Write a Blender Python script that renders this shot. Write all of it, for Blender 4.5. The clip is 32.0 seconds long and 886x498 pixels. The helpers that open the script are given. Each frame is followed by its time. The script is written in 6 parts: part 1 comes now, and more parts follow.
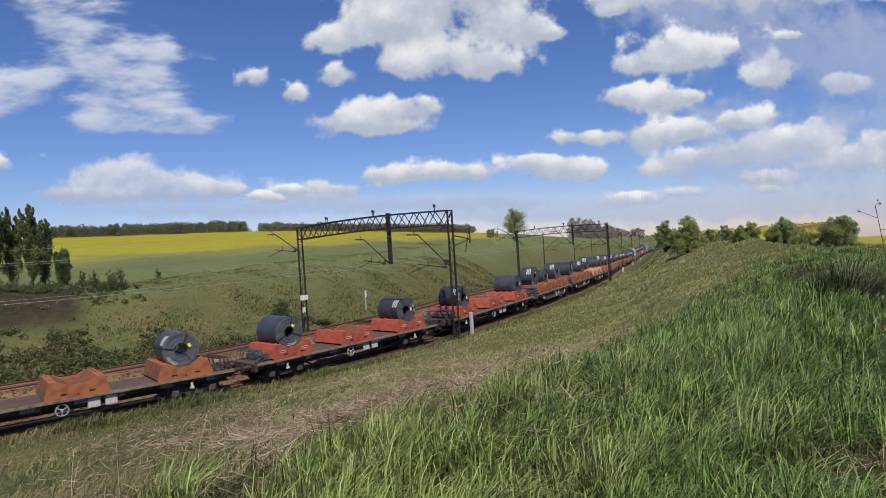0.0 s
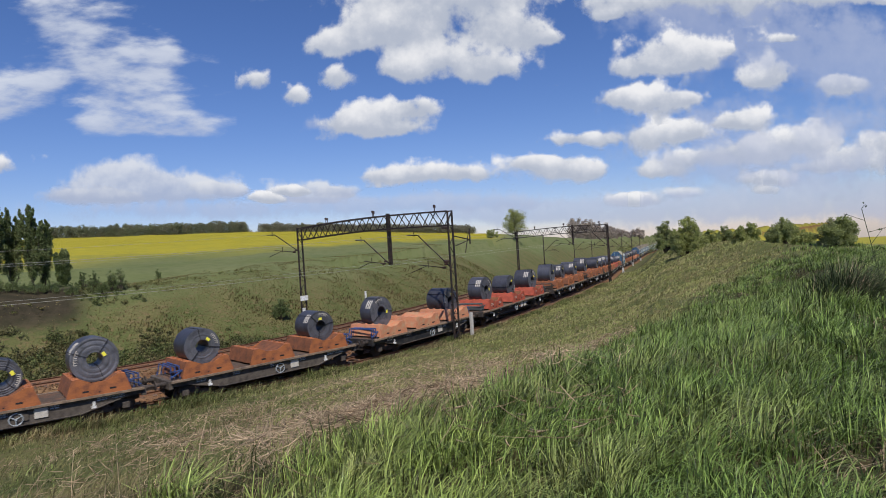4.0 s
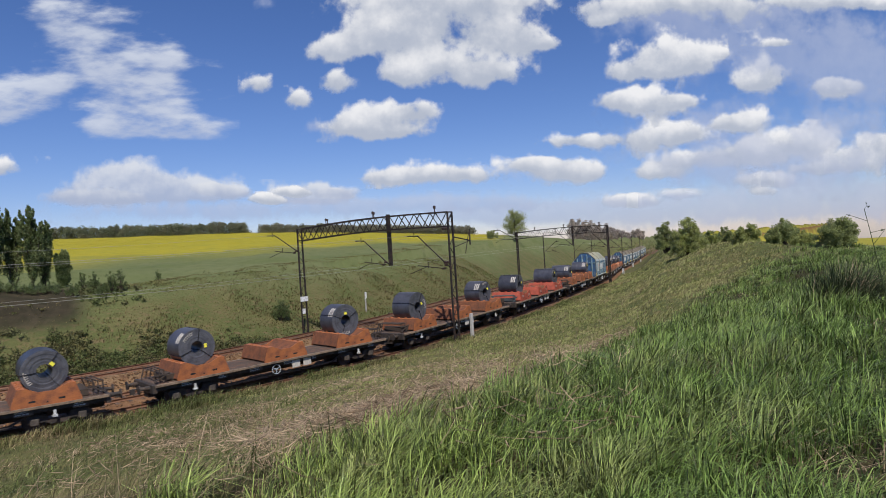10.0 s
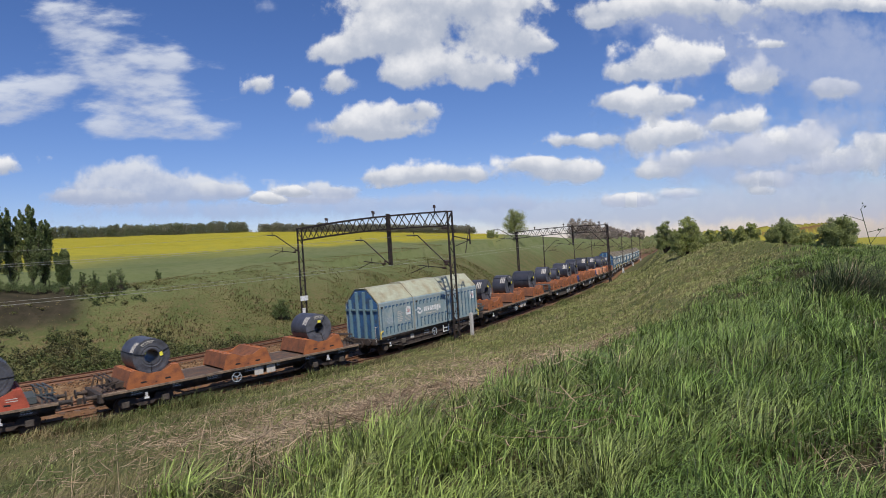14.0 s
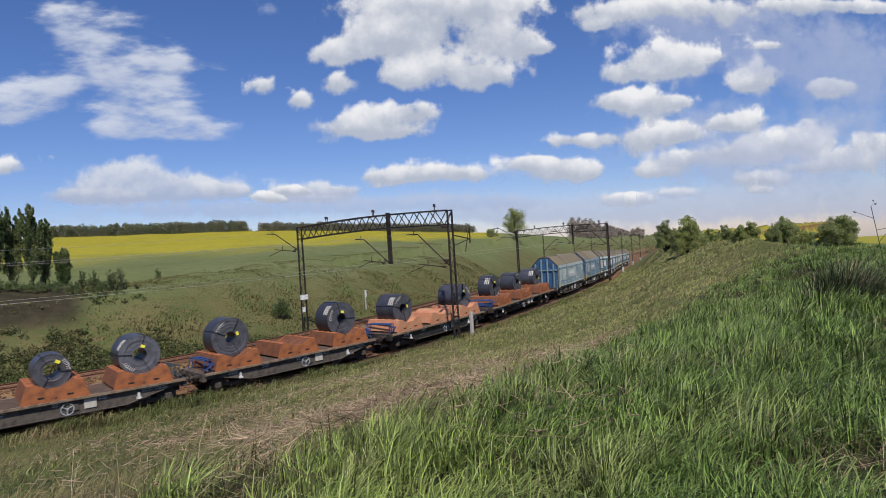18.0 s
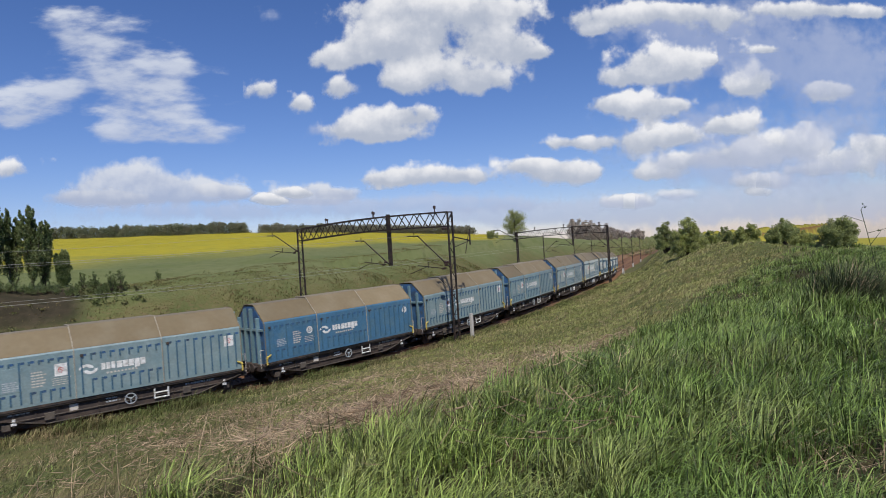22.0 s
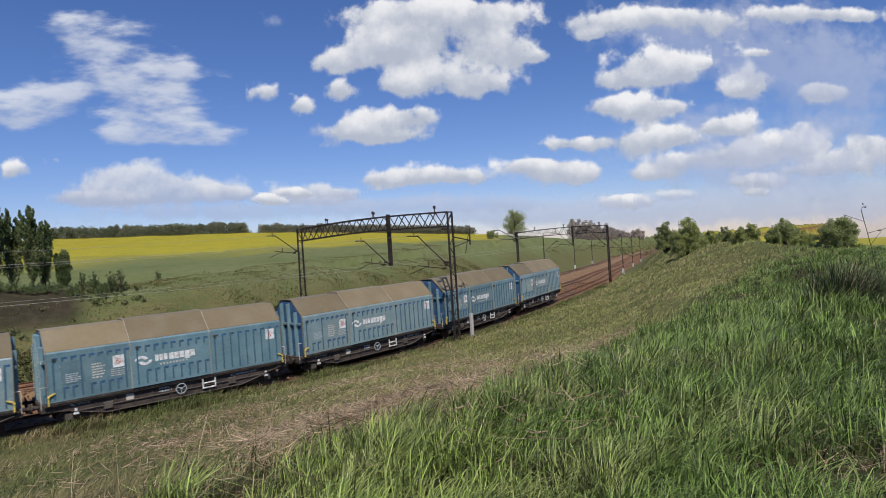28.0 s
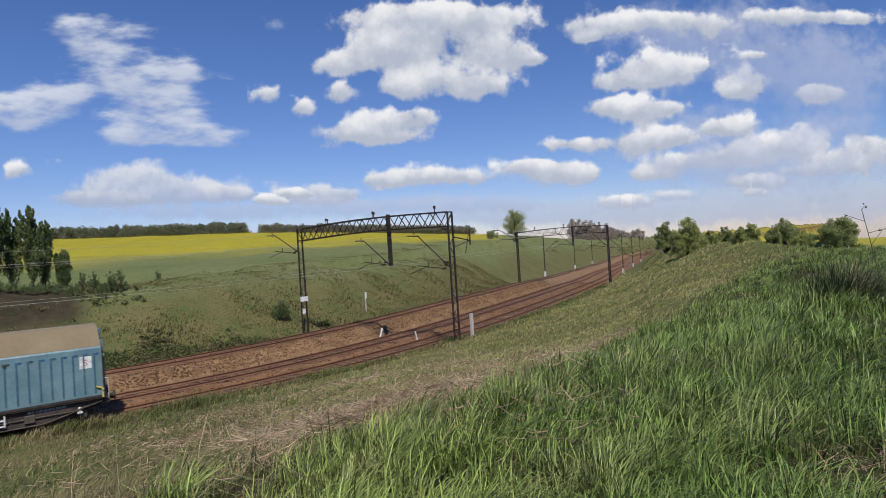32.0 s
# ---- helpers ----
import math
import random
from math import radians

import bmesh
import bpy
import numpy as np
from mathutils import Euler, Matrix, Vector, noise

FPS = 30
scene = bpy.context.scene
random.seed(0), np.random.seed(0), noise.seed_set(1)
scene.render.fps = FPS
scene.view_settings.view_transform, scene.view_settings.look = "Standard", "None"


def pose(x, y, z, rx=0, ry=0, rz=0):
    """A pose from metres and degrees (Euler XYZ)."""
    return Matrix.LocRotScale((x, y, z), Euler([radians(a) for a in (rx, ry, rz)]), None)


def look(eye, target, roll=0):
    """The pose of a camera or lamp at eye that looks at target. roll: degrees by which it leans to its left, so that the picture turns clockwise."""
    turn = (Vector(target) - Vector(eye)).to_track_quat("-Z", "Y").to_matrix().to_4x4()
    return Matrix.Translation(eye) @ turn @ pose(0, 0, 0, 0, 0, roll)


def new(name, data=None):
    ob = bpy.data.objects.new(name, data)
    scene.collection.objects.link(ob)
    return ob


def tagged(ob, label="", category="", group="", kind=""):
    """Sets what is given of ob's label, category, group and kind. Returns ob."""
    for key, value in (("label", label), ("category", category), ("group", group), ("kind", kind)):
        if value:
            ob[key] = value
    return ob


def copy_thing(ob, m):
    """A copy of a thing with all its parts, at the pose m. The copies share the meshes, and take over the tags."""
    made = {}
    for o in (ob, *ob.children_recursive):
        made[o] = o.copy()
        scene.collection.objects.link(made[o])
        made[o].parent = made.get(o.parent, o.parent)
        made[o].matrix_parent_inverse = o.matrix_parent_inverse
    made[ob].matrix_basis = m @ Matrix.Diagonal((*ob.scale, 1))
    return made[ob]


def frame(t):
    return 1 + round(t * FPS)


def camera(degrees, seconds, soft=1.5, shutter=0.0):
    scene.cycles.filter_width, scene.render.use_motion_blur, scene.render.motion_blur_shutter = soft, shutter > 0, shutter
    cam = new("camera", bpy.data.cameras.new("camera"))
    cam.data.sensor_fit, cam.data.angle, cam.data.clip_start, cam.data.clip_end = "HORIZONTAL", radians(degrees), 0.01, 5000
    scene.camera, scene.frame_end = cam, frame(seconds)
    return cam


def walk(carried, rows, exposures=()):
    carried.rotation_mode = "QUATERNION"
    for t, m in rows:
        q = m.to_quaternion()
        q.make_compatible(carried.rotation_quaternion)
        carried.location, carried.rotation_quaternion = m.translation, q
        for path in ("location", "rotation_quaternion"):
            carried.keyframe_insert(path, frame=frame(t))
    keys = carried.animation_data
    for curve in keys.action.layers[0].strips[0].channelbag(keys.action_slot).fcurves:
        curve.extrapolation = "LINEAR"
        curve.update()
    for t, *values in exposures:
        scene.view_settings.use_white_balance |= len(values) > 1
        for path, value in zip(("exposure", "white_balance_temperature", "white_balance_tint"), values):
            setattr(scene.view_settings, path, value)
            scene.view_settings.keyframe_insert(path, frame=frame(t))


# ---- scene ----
# Camera on a bank beside a railway cutting; it stands still but for a slight shake.
cam = camera(71.76, 32.0, soft=0.95, shutter=0.15)
EYE = Vector((0.0, -32.33, 7.545))


def view(tilt):
    a, e = radians(47.0), radians(-0.241 + tilt)
    way = Vector((math.cos(a) * math.cos(e), math.sin(a) * math.cos(e), math.sin(e)))
    return look(EYE, EYE + way * 10, -3.65)


SHAKE = [(0, -.13), (0.5, -.08), (1.5, -.08), (2, 0), (2.5, 0), (3, -.08), (3.5, -.08), (5.5, -.03), (6, 0), (10.5, 0), (11, -.24), (11.5, -.08),
         (12, -.05), (12.5, 0), (13, 0), (14, -.06), (14.5, -.08), (16.5, 0), (17, -.09), (17.5, -.08), (18, -.16), (18.5, -.08), (19, 0),
         (29.5, 0), (30, .04), (30.5, .04), (31, 0), (32, 0)]
walk(cam, [(t, view(a)) for t, a in SHAKE])

# ---- light ----
SUN_AZ, SUN_EL = radians(-121), radians(53)
SUN_WAY = Vector((math.cos(SUN_AZ) * math.cos(SUN_EL), math.sin(SUN_AZ) * math.cos(SUN_EL), math.sin(SUN_EL)))
world = bpy.data.worlds.new("sky")
scene.world = world
world.use_nodes = True
wn = world.node_tree.nodes
sky = wn.new("ShaderNodeTexSky")
sky.sky_type, sky.sun_disc = "NISHITA", False
sky.sun_elevation, sky.sun_rotation = SUN_EL, radians(90) - SUN_AZ
sky.altitude, sky.air_density, sky.dust_density, sky.ozone_density = 200, 1.0, 0.12, 5.0
deep = wn.new("ShaderNodeHueSaturation")
deep.inputs["Saturation"].default_value = 1.13
world.node_tree.links.new(sky.outputs[0], deep.inputs["Color"])
tint = wn.new("ShaderNodeMix")
tint.data_type, tint.blend_type = "RGBA", "MULTIPLY"
tint.inputs[0].default_value, tint.inputs[7].default_value = 1.0, (1.05, .965, 1.20, 1)
world.node_tree.links.new(deep.outputs[0], tint.inputs[6])
world.node_tree.links.new(tint.outputs[2], wn["Background"].inputs[0])
wn["Background"].inputs[1].default_value = 0.09
sun = new("sun", bpy.data.lights.new("sun", "SUN"))
sun.data.energy, sun.data.angle, sun.data.color = 4.6, radians(0.6), (1.0, 0.93, 0.84)
sun.matrix_world = look(SUN_WAY * 100, (0, 0, 0))
scene.view_settings.exposure = -0.06

# ---- track line: curvature and height by distance along the near track ----
CURVE = [(-60, .002), (-25, .002), (0, -.0033), (20, .0147), (45, .0055), (80, .0034), (130, -.0017), (200, .0005), (280, -.0013), (600, 0)]
RISE = [(-60, .96), (-15, .72), (5, .28), (25, .52), (50, .97), (75, .87), (100, 0), (150, -1.38), (200, -2.09), (300, -2.35), (600, -2.36)]
SS = np.arange(-60, 600, 1.0)
_k = np.interp(SS, *zip(*CURVE))
_h = np.cumsum(_k) - 0.5 * _k
_h += .047 - np.interp(20, SS, _h)
_x, _y = np.cumsum(np.cos(_h)), np.cumsum(np.sin(_h))
LX, LY = _x - np.interp(20, SS, _x) + 19.69, _y - np.interp(20, SS, _y) - .03


def smooth_rise(s):
    return sum(np.interp(np.asarray(s) + o, *zip(*RISE)) for o in (-8, -4, 0, 4, 8)) / 5 + 0.25


def line_at(s, y=0.0):
    """x, y, z of the rail top level at s along the line, y to its left, and the heading."""
    h = np.interp(s, SS, _h)
    return np.interp(s, SS, LX) - np.sin(h) * y, np.interp(s, SS, LY) + np.cos(h) * y, smooth_rise(s), h


TRACKS = (0.0, 4.0, 10.3)
TRACK_LIFT = (0.0, 0.0, 0.48)


def line_coords(x, y):
    """For points of the plan: distance along the line and offset to its left."""
    x, y = np.ravel(x), np.ravel(y)
    s, off = np.empty(len(x)), np.empty(len(x))
    px, py, h = LX[::2], LY[::2], _h[::2]
    for i in range(0, len(x), 20000):
        dx, dy = x[i:i + 20000, None] - px, y[i:i + 20000, None] - py
        j = np.argmin(dx * dx + dy * dy, 1)
        r = np.arange(len(j))
        dx, dy = dx[r, j], dy[r, j]
        s[i:i + 20000] = SS[::2][j] + dx * np.cos(h[j]) + dy * np.sin(h[j])
        off[i:i + 20000] = -dx * np.sin(h[j]) + dy * np.cos(h[j])
    return s, off


def smoothstep(a, b, v):
    t = np.clip((v - a) / (b - a), 0, 1)
    return t * t * (3 - 2 * t)


def wave(x, y, size, seed=0):
    """Cheap smooth noise from sines, about -1 to 1."""
    r = np.random.RandomState(seed)
    out = 0
    for i in range(6):
        a, f, p = r.uniform(0, 6.28), r.uniform(.6, 1.7) * 6.28 / size, r.uniform(0, 6.28)
        out = out + np.sin((x * np.cos(a) + y * np.sin(a)) * f + p)
    return out / 3.2


CREST = [(-180, -.9), (10, -.95), (28, -.85), (35, -.1), (41.3, .72), (54.5, 1.76), (64.5, 2.33), (79, 2.5), (95, 2.7), (130, 2.7), (180, -.9)]
FAR_FOOT, FAR_TOP = 14.2, 28.0


def ground_height(x, y):
    x, y = np.asarray(x, float), np.asarray(y, float)
    shape = x.shape
    x, y = x.ravel(), y.ravel()
    s, off = line_coords(x, y)
    dx, dy = x - EYE.x, y - EYE.y
    d, az = np.hypot(dx, dy), np.degrees(np.arctan2(dy, dx))
    form = smooth_rise(s) - 0.62
    # near bank and plateau
    width = np.interp(s, [-60, 20, 35, 55, 75, 95, 200], [27.6, 27.6, 23, 13.5, 9, 7, 7])
    dip = np.interp(az, [-180, -90, 8, 11, 15, 18, 21.6, 26, 27.6, 28.6, 29.6, 31, 33.4, 36, 42, 52, 90, 180], [.5, 1, 2.5, 2.3, 1.95, 1.6, 1.3, 1.45, 1.65, 2.3, 3.0, 3.8, 4.6, 5.2, 4.6, 2.5, .5, .5])
    flat = np.minimum(6.3, 7.3 - d * np.tan(np.radians(dip)))
    flat = np.where(d > 120, np.maximum(flat, 7.3 - 120 * np.tan(np.radians(dip)) - (d - 120) * .0245), flat)
    t = np.clip((-1.9 - off) / width, 0, 1)
    t = t - .07 * np.sin(t * np.pi) * np.interp(s, [20, 50], [1, 0])
    edge = form + .50
    low = np.where((az > -40) & (az < 27) & (d > 150), flat, np.maximum(flat, edge + .5))
    near = edge + t * (low - edge)
    near = np.where(off > -1.9, form + (near - form) * smoothstep(-1.5, -1.9, off), near)
    # far bank and the field behind it
    tf = np.clip((off - FAR_FOOT) / (FAR_TOP - FAR_FOOT), 0, 1)
    tf = tf + .13 * np.sin(2 * np.pi * tf) * -.6
    crest = np.interp(az, *zip(*CREST))
    zc = 7.545 + 320 * np.tan(np.radians(crest))
    lip = 6.15 + 0 * d
    field = np.where(d < 320, lip + np.clip((d - 64) / 256, 0, 1) * (zc - lip), zc - (d - 320) * .02)
    bank = form + tf * (lip - form)
    far = np.where(off < FAR_TOP, bank, np.maximum(lip * 0 + field, -80))
    z = np.where(off < 4, near, far)
    z = np.where((off > -1.5) & (off < FAR_FOOT), form, z)
    # unevenness
    rough = smoothstep(0, 3, np.maximum(-1.9 - off, off - FAR_FOOT)) * np.interp(d, [2, 12, 60, 300], [.25, 1, 1, .6])
    z = z + rough * (0.16 * wave(x, y, 9, 1) + 0.07 * wave(x, y, 2.7, 2))
    z = z + rough * .35 * wave(x, y, 23, 5) * smoothstep(3, 12, np.abs(off - 8) - 8) * np.interp(d, [8, 25], [0, 1])
    return z.reshape(shape)


def gz(x, y):
    return float(ground_height(np.array([x]), np.array([y]))[0])


# how far the lush grass of the bank top reaches, by direction
LUSH_EDGE = ([0, 18, 24, 28.6, 33.6, 38.4, 41.7, 48, 60, 72, 80, 90], [60, 44, 29, 16.5, 10.2, 7.3, 5.8, 4.8, 4.2, 3.8, 2.9, 2.4])
# ---- materials ----
def mat(name, color, rough=0.6, metal=0.0, var=0.25, scale=4.0, second=None, bump=0.0, bump_scale=30.0, island=0.0, rnd=0.0, spec=0.4, stretch=None, trans=0.0, second_at=(.45, .7), pale_sheen=0.0):
    """Procedural surface: a base colour broken up at two scales, with an optional second colour in patches."""
    m = bpy.data.materials.new(name)
    m.use_nodes = True
    nt = m.node_tree
    n, l = nt.nodes, nt.links
    b = n["Principled BSDF"]
    b.inputs["Roughness"].default_value, b.inputs["Metallic"].default_value = rough, metal
    b.inputs["Specular IOR Level"].default_value = spec
    # A tinted sheen stands in for sky reflected at grazing angles.
    if pale_sheen:
        b.inputs["Sheen Weight"].default_value, b.inputs["Sheen Roughness"].default_value = pale_sheen, .35
        b.inputs["Sheen Tint"].default_value = (.80, .82, .74, 1)
    tc = n.new("ShaderNodeTexCoord")
    src = tc.outputs["Object"]
    if stretch:
        mp = n.new("ShaderNodeMapping")
        mp.inputs["Scale"].default_value = stretch
        l.new(src, mp.inputs[0])
        src = mp.outputs[0]
    big, fine = n.new("ShaderNodeTexNoise"), n.new("ShaderNodeTexNoise")
    big.inputs["Scale"].default_value, big.inputs["Detail"].default_value = scale, 5
    fine.inputs["Scale"].default_value, fine.inputs["Detail"].default_value = scale * 9, 3
    l.new(src, big.inputs["Vector"]), l.new(src, fine.inputs["Vector"])
    add = n.new("ShaderNodeMath")
    add.operation = "ADD"
    l.new(big.outputs[0], add.inputs[0]), l.new(fine.outputs[0], add.inputs[1])
    rng = n.new("ShaderNodeMapRange")
    rng.inputs[1].default_value, rng.inputs[2].default_value = .6, 1.4
    rng.inputs[3].default_value, rng.inputs[4].default_value = 1 - var, 1 + var
    l.new(add.outputs[0], rng.inputs[0])
    val = rng.outputs[0]
    if island or rnd:
        src2 = n.new("ShaderNodeNewGeometry").outputs["Random Per Island"] if island else n.new("ShaderNodeObjectInfo").outputs["Random"]
        r2 = n.new("ShaderNodeMapRange")
        r2.inputs[3].default_value, r2.inputs[4].default_value = 1 - (island or rnd), 1 + (island or rnd)
        l.new(src2, r2.inputs[0])
        mul = n.new("ShaderNodeMath")
        mul.operation = "MULTIPLY"
        l.new(val, mul.inputs[0]), l.new(r2.outputs[0], mul.inputs[1])
        val = mul.outputs[0]
    hsv = n.new("ShaderNodeHueSaturation")
    l.new(val, hsv.inputs["Value"])
    hsv.inputs["Color"].default_value = (*color, 1)
    if second:
        mix = n.new("ShaderNodeMix")
        mix.data_type = "RGBA"
        ramp = n.new("ShaderNodeMapRange")
        ramp.inputs[1].default_value, ramp.inputs[2].default_value = second_at
        pat = n.new("ShaderNodeTexNoise")
        pat.inputs["Scale"].default_value, pat.inputs["Detail"].default_value = scale * 1.7, 7
        off = n.new("ShaderNodeMapping")
        off.inputs["Location"].default_value = (13, 7, 3)
        l.new(src, off.inputs[0]), l.new(off.outputs[0], pat.inputs["Vector"])
        l.new(pat.outputs[0], ramp.inputs[0]), l.new(ramp.outputs[0], mix.inputs[0])
        mix.inputs[6].default_value, mix.inputs[7].default_value = (*color, 1), (*second, 1)
        l.new(mix.outputs[2], hsv.inputs["Color"])
    l.new(hsv.outputs[0], b.inputs["Base Color"])
    if bump:
        bn, bp = n.new("ShaderNodeTexNoise"), n.new("ShaderNodeBump")
        bn.inputs["Scale"].default_value, bn.inputs["Detail"].default_value = bump_scale, 4
        bp.inputs["Strength"].default_value, bp.inputs["Distance"].default_value = bump, .02
        l.new(src, bn.inputs["Vector"]), l.new(bn.outputs[0], bp.inputs["Height"]), l.new(bp.outputs[0], b.inputs["Normal"])
    if trans:
        tr, ms = n.new("ShaderNodeBsdfTranslucent"), n.new("ShaderNodeMixShader")
        l.new(hsv.outputs[0], tr.inputs[0])
        ms.inputs[0].default_value = trans
        l.new(b.outputs[0], ms.inputs[1]), l.new(tr.outputs[0], ms.inputs[2])
        l.new(ms.outputs[0], n["Material Output"].inputs[0])
    return m


M = {}
M["blue"] = mat("blue_paint", (.100, .188, .226), .38, 0, .18, .9, (.158, .252, .282), .1, 40, rnd=.2, spec=.7, second_at=(.3, .75), pale_sheen=.7)
M["rib"] = mat("grimy_blue_rib", (.045, .115, .185), .6, 0, .25, 2, (.07, .13, .17))
M["paleblue"] = mat("bleached_blue_paint", (.20, .285, .315), .6, 0, .2, 1.1, (.30, .34, .33), .15, 40, second_at=(.35, .65), pale_sheen=.5)
M["greyblue"] = mat("weathered_grey_blue_paint", (.165, .248, .272), .45, 0, .2, 1.0, (.215, .285, .292), .1, 40, spec=.6, second_at=(.35, .7), pale_sheen=.8)
M["deepblue"] = mat("fresh_blue_paint", (.055, .150, .255), .45, 0, .2, 1.1, (.08, .16, .22), .15, 40, pale_sheen=.4)
M["greenroof"] = mat("mossy_pale_roof", (.36, .37, .27), .85, 0, .2, .8, (.28, .24, .15), .3, 60)
M["bluedark"] = mat("blue_end_paint", (.035, .10, .22), .55, 0, .3, 1.5, (.05, .07, .09), .1)
M["tan"] = mat("dusty_roof", (.178, .140, .082), .85, 0, .10, .5, (.200, .165, .105), .1, 60, rnd=.2, pale_sheen=.2)
M["rim"] = mat("pale_rim", (.34, .31, .25), .8, 0, .25, 3)
M["white"] = mat("white_paint", (.72, .73, .72), .6, 0, .12, 3, (.4, .4, .38))
M["red"] = mat("red_lead_paint", (.40, .085, .048), .65, 0, .25, 1.6, (.24, .055, .035), .2, 50)
M["orange"] = mat("orange_paint", (.36, .125, .045), .65, 0, .28, 1.6, (.20, .075, .040), .2, 50)
M["cream"] = mat("pale_orange_paint", (.52, .215, .115), .65, 0, .2, 1.6, (.46, .29, .17), .2, 50)
M["rust"] = mat("rusty_brown_steel", (.20, .075, .035), .85, 0, .3, 2, (.11, .05, .03), .3, 60)
M["deck"] = mat("weathered_deck", (.085, .062, .05), .9, 0, .35, 1.6, (.16, .085, .05), .3, 40)
M["frame"] = mat("grimy_black_steel", (.040, .034, .031), .7, 0, .4, 2.2, (.085, .06, .045), .3, 50)
M["framegrey"] = mat("grimy_grey_frame", (.10, .085, .07), .75, 0, .35, 2, (.05, .04, .035), .3, 50)
M["frameblack"] = mat("black_frame_paint", (.018, .019, .022), .5, 0, .4, 2, (.05, .045, .04), .2, 50)
M["sillbrown"] = mat("grimy_brown_sill", (.046, .036, .032), .8, 0, .4, 2, (.085, .062, .048), .3, 50)
M["sill"] = mat("worn_sill", (.22, .16, .11), .8, 0, .35, 2, (.08, .06, .05), .3, 50)
M["coil"] = mat("dark_rolled_steel", (.085, .088, .105), .42, .45, .2, 1.2, (.06, .062, .075), .15, 25, rnd=.25, stretch=(1, 1, 1))
M["coilface"] = mat("coil_edge", (.125, .128, .145), .55, .4, .25, 2.0, (.075, .078, .09), .3, 60, rnd=.2)
M["strap"] = mat("strap", (.015, .015, .017), .6)
M["yellow"] = mat("yellow_paint", (.55, .43, .10), .6, 0, .2, 3)
M["tag"] = mat("yellow_tag", (.85, .80, .08), .6, 0, .05, 3)
M["redmark"] = mat("red_sign_paint", (.55, .06, .04), .6)
M["lightmark"] = mat("pale_stencil", (.50, .47, .42), .8, 0, .3, 6)
M["greymark"] = mat("grey_stencil", (.36, .40, .43), .8, 0, .3, 6)
M["barblue"] = mat("blue_bars", (.03, .08, .25), .5, 0, .3, 2, (.05, .05, .06))
M["bargrey"] = mat("grey_bars", (.07, .085, .09), .6, 0, .3, 2)
M["barbrown"] = mat("brown_bars", (.06, .045, .035), .7, 0, .3, 2)
M["wheel"] = mat("wheel_steel", (.05, .045, .042), .6, .3, .3, 4)
M["rail"] = mat("rail_steel", (.17, .085, .05), .6, .4, .2, 3)
M["sleeper"] = mat("sleeper_timber", (.13, .08, .055), .9, 0, .3, 3, (.07, .05, .04), .3, rnd=.3)
M["ballast"] = mat("rusty_ballast", (.160, .080, .035), .95, 0, .4, .6, (.21, .118, .058), 1.0, 9)
M["ballastpale"] = mat("pale_ballast", (.215, .135, .068), .95, 0, .45, .9, (.135, .07, .035), 1.0, 9)
M["stone"] = mat("ballast_stone", (.155, .084, .040), .95, 0, .3, 3, island=.55)
M["post"] = mat("tarred_lattice_steel", (.022, .019, .018), .7, .1, .35, 2, (.06, .035, .025))
M["concrete"] = mat("concrete", (.42, .40, .37), .9, 0, .2, 4)
M["insul"] = mat("insulator", (.05, .03, .025), .3, 0, .2, 5)
M["wire"] = mat("bright_wire", (.34, .34, .30), .5, .3, .1, 1)
# ---- mesh helpers ----
BOXF = ((0, 3, 2, 1), (4, 5, 6, 7), (0, 1, 5, 4), (1, 2, 6, 5), (2, 3, 7, 6), (3, 0, 4, 7))


def box(bm, a, b, turn=None):
    """A box from corner a to corner b, turned by a matrix if given."""
    vs = []
    for x, y, z in ((a[0], a[1], a[2]), (b[0], a[1], a[2]), (b[0], b[1], a[2]), (a[0], b[1], a[2]),
                    (a[0], a[1], b[2]), (b[0], a[1], b[2]), (b[0], b[1], b[2]), (a[0], b[1], b[2])):
        v = Vector((x, y, z))
        vs.append(bm.verts.new(turn @ v if turn else v))
    for f in BOXF:
        bm.faces.new([vs[i] for i in f])
    return bm


def bar(bm, p, q, w, h=None):
    """A square bar from p to q."""
    p, q = Vector(p), Vector(q)
    d = q - p
    m = Matrix.Translation(p) @ d.to_track_quat("X", "Z").to_matrix().to_4x4()
    h = h or w
    return box(bm, (0, -w / 2, -h / 2), (d.length, w / 2, h / 2), m)


def rod(bm, p, q, r, n=8, r2=None):
    """A round rod from p to q."""
    p, q = Vector(p), Vector(q)
    m = Matrix.Translation((p + q) / 2) @ (q - p).to_track_quat("Z", "Y").to_matrix().to_4x4()
    bmesh.ops.create_cone(bm, cap_ends=True, segments=n, radius1=r, radius2=r if r2 is None else r2, depth=(q - p).length, matrix=m)
    return bm


def prism(bm, prof, y0, y1, axis="y"):
    """A profile (x, z) drawn out from y0 to y1; axis x draws a profile (y, z) along x."""
    put = (lambda a, z, t: (a, t, z)) if axis == "y" else (lambda a, z, t: (t, a, z))
    A = [bm.verts.new(put(a, z, y0)) for a, z in prof]
    B = [bm.verts.new(put(a, z, y1)) for a, z in prof]
    n = len(prof)
    bm.faces.new(A), bm.faces.new(B[::-1])
    for i in range(n):
        bm.faces.new((A[i], B[i], B[(i + 1) % n], A[(i + 1) % n]))
    bmesh.ops.recalc_face_normals(bm, faces=bm.faces)
    return bm


def soften(bm, w=.012):
    bmesh.ops.bevel(bm, geom=list(bm.edges), offset=w, segments=1, affect="EDGES", profile=.7)
    return bm


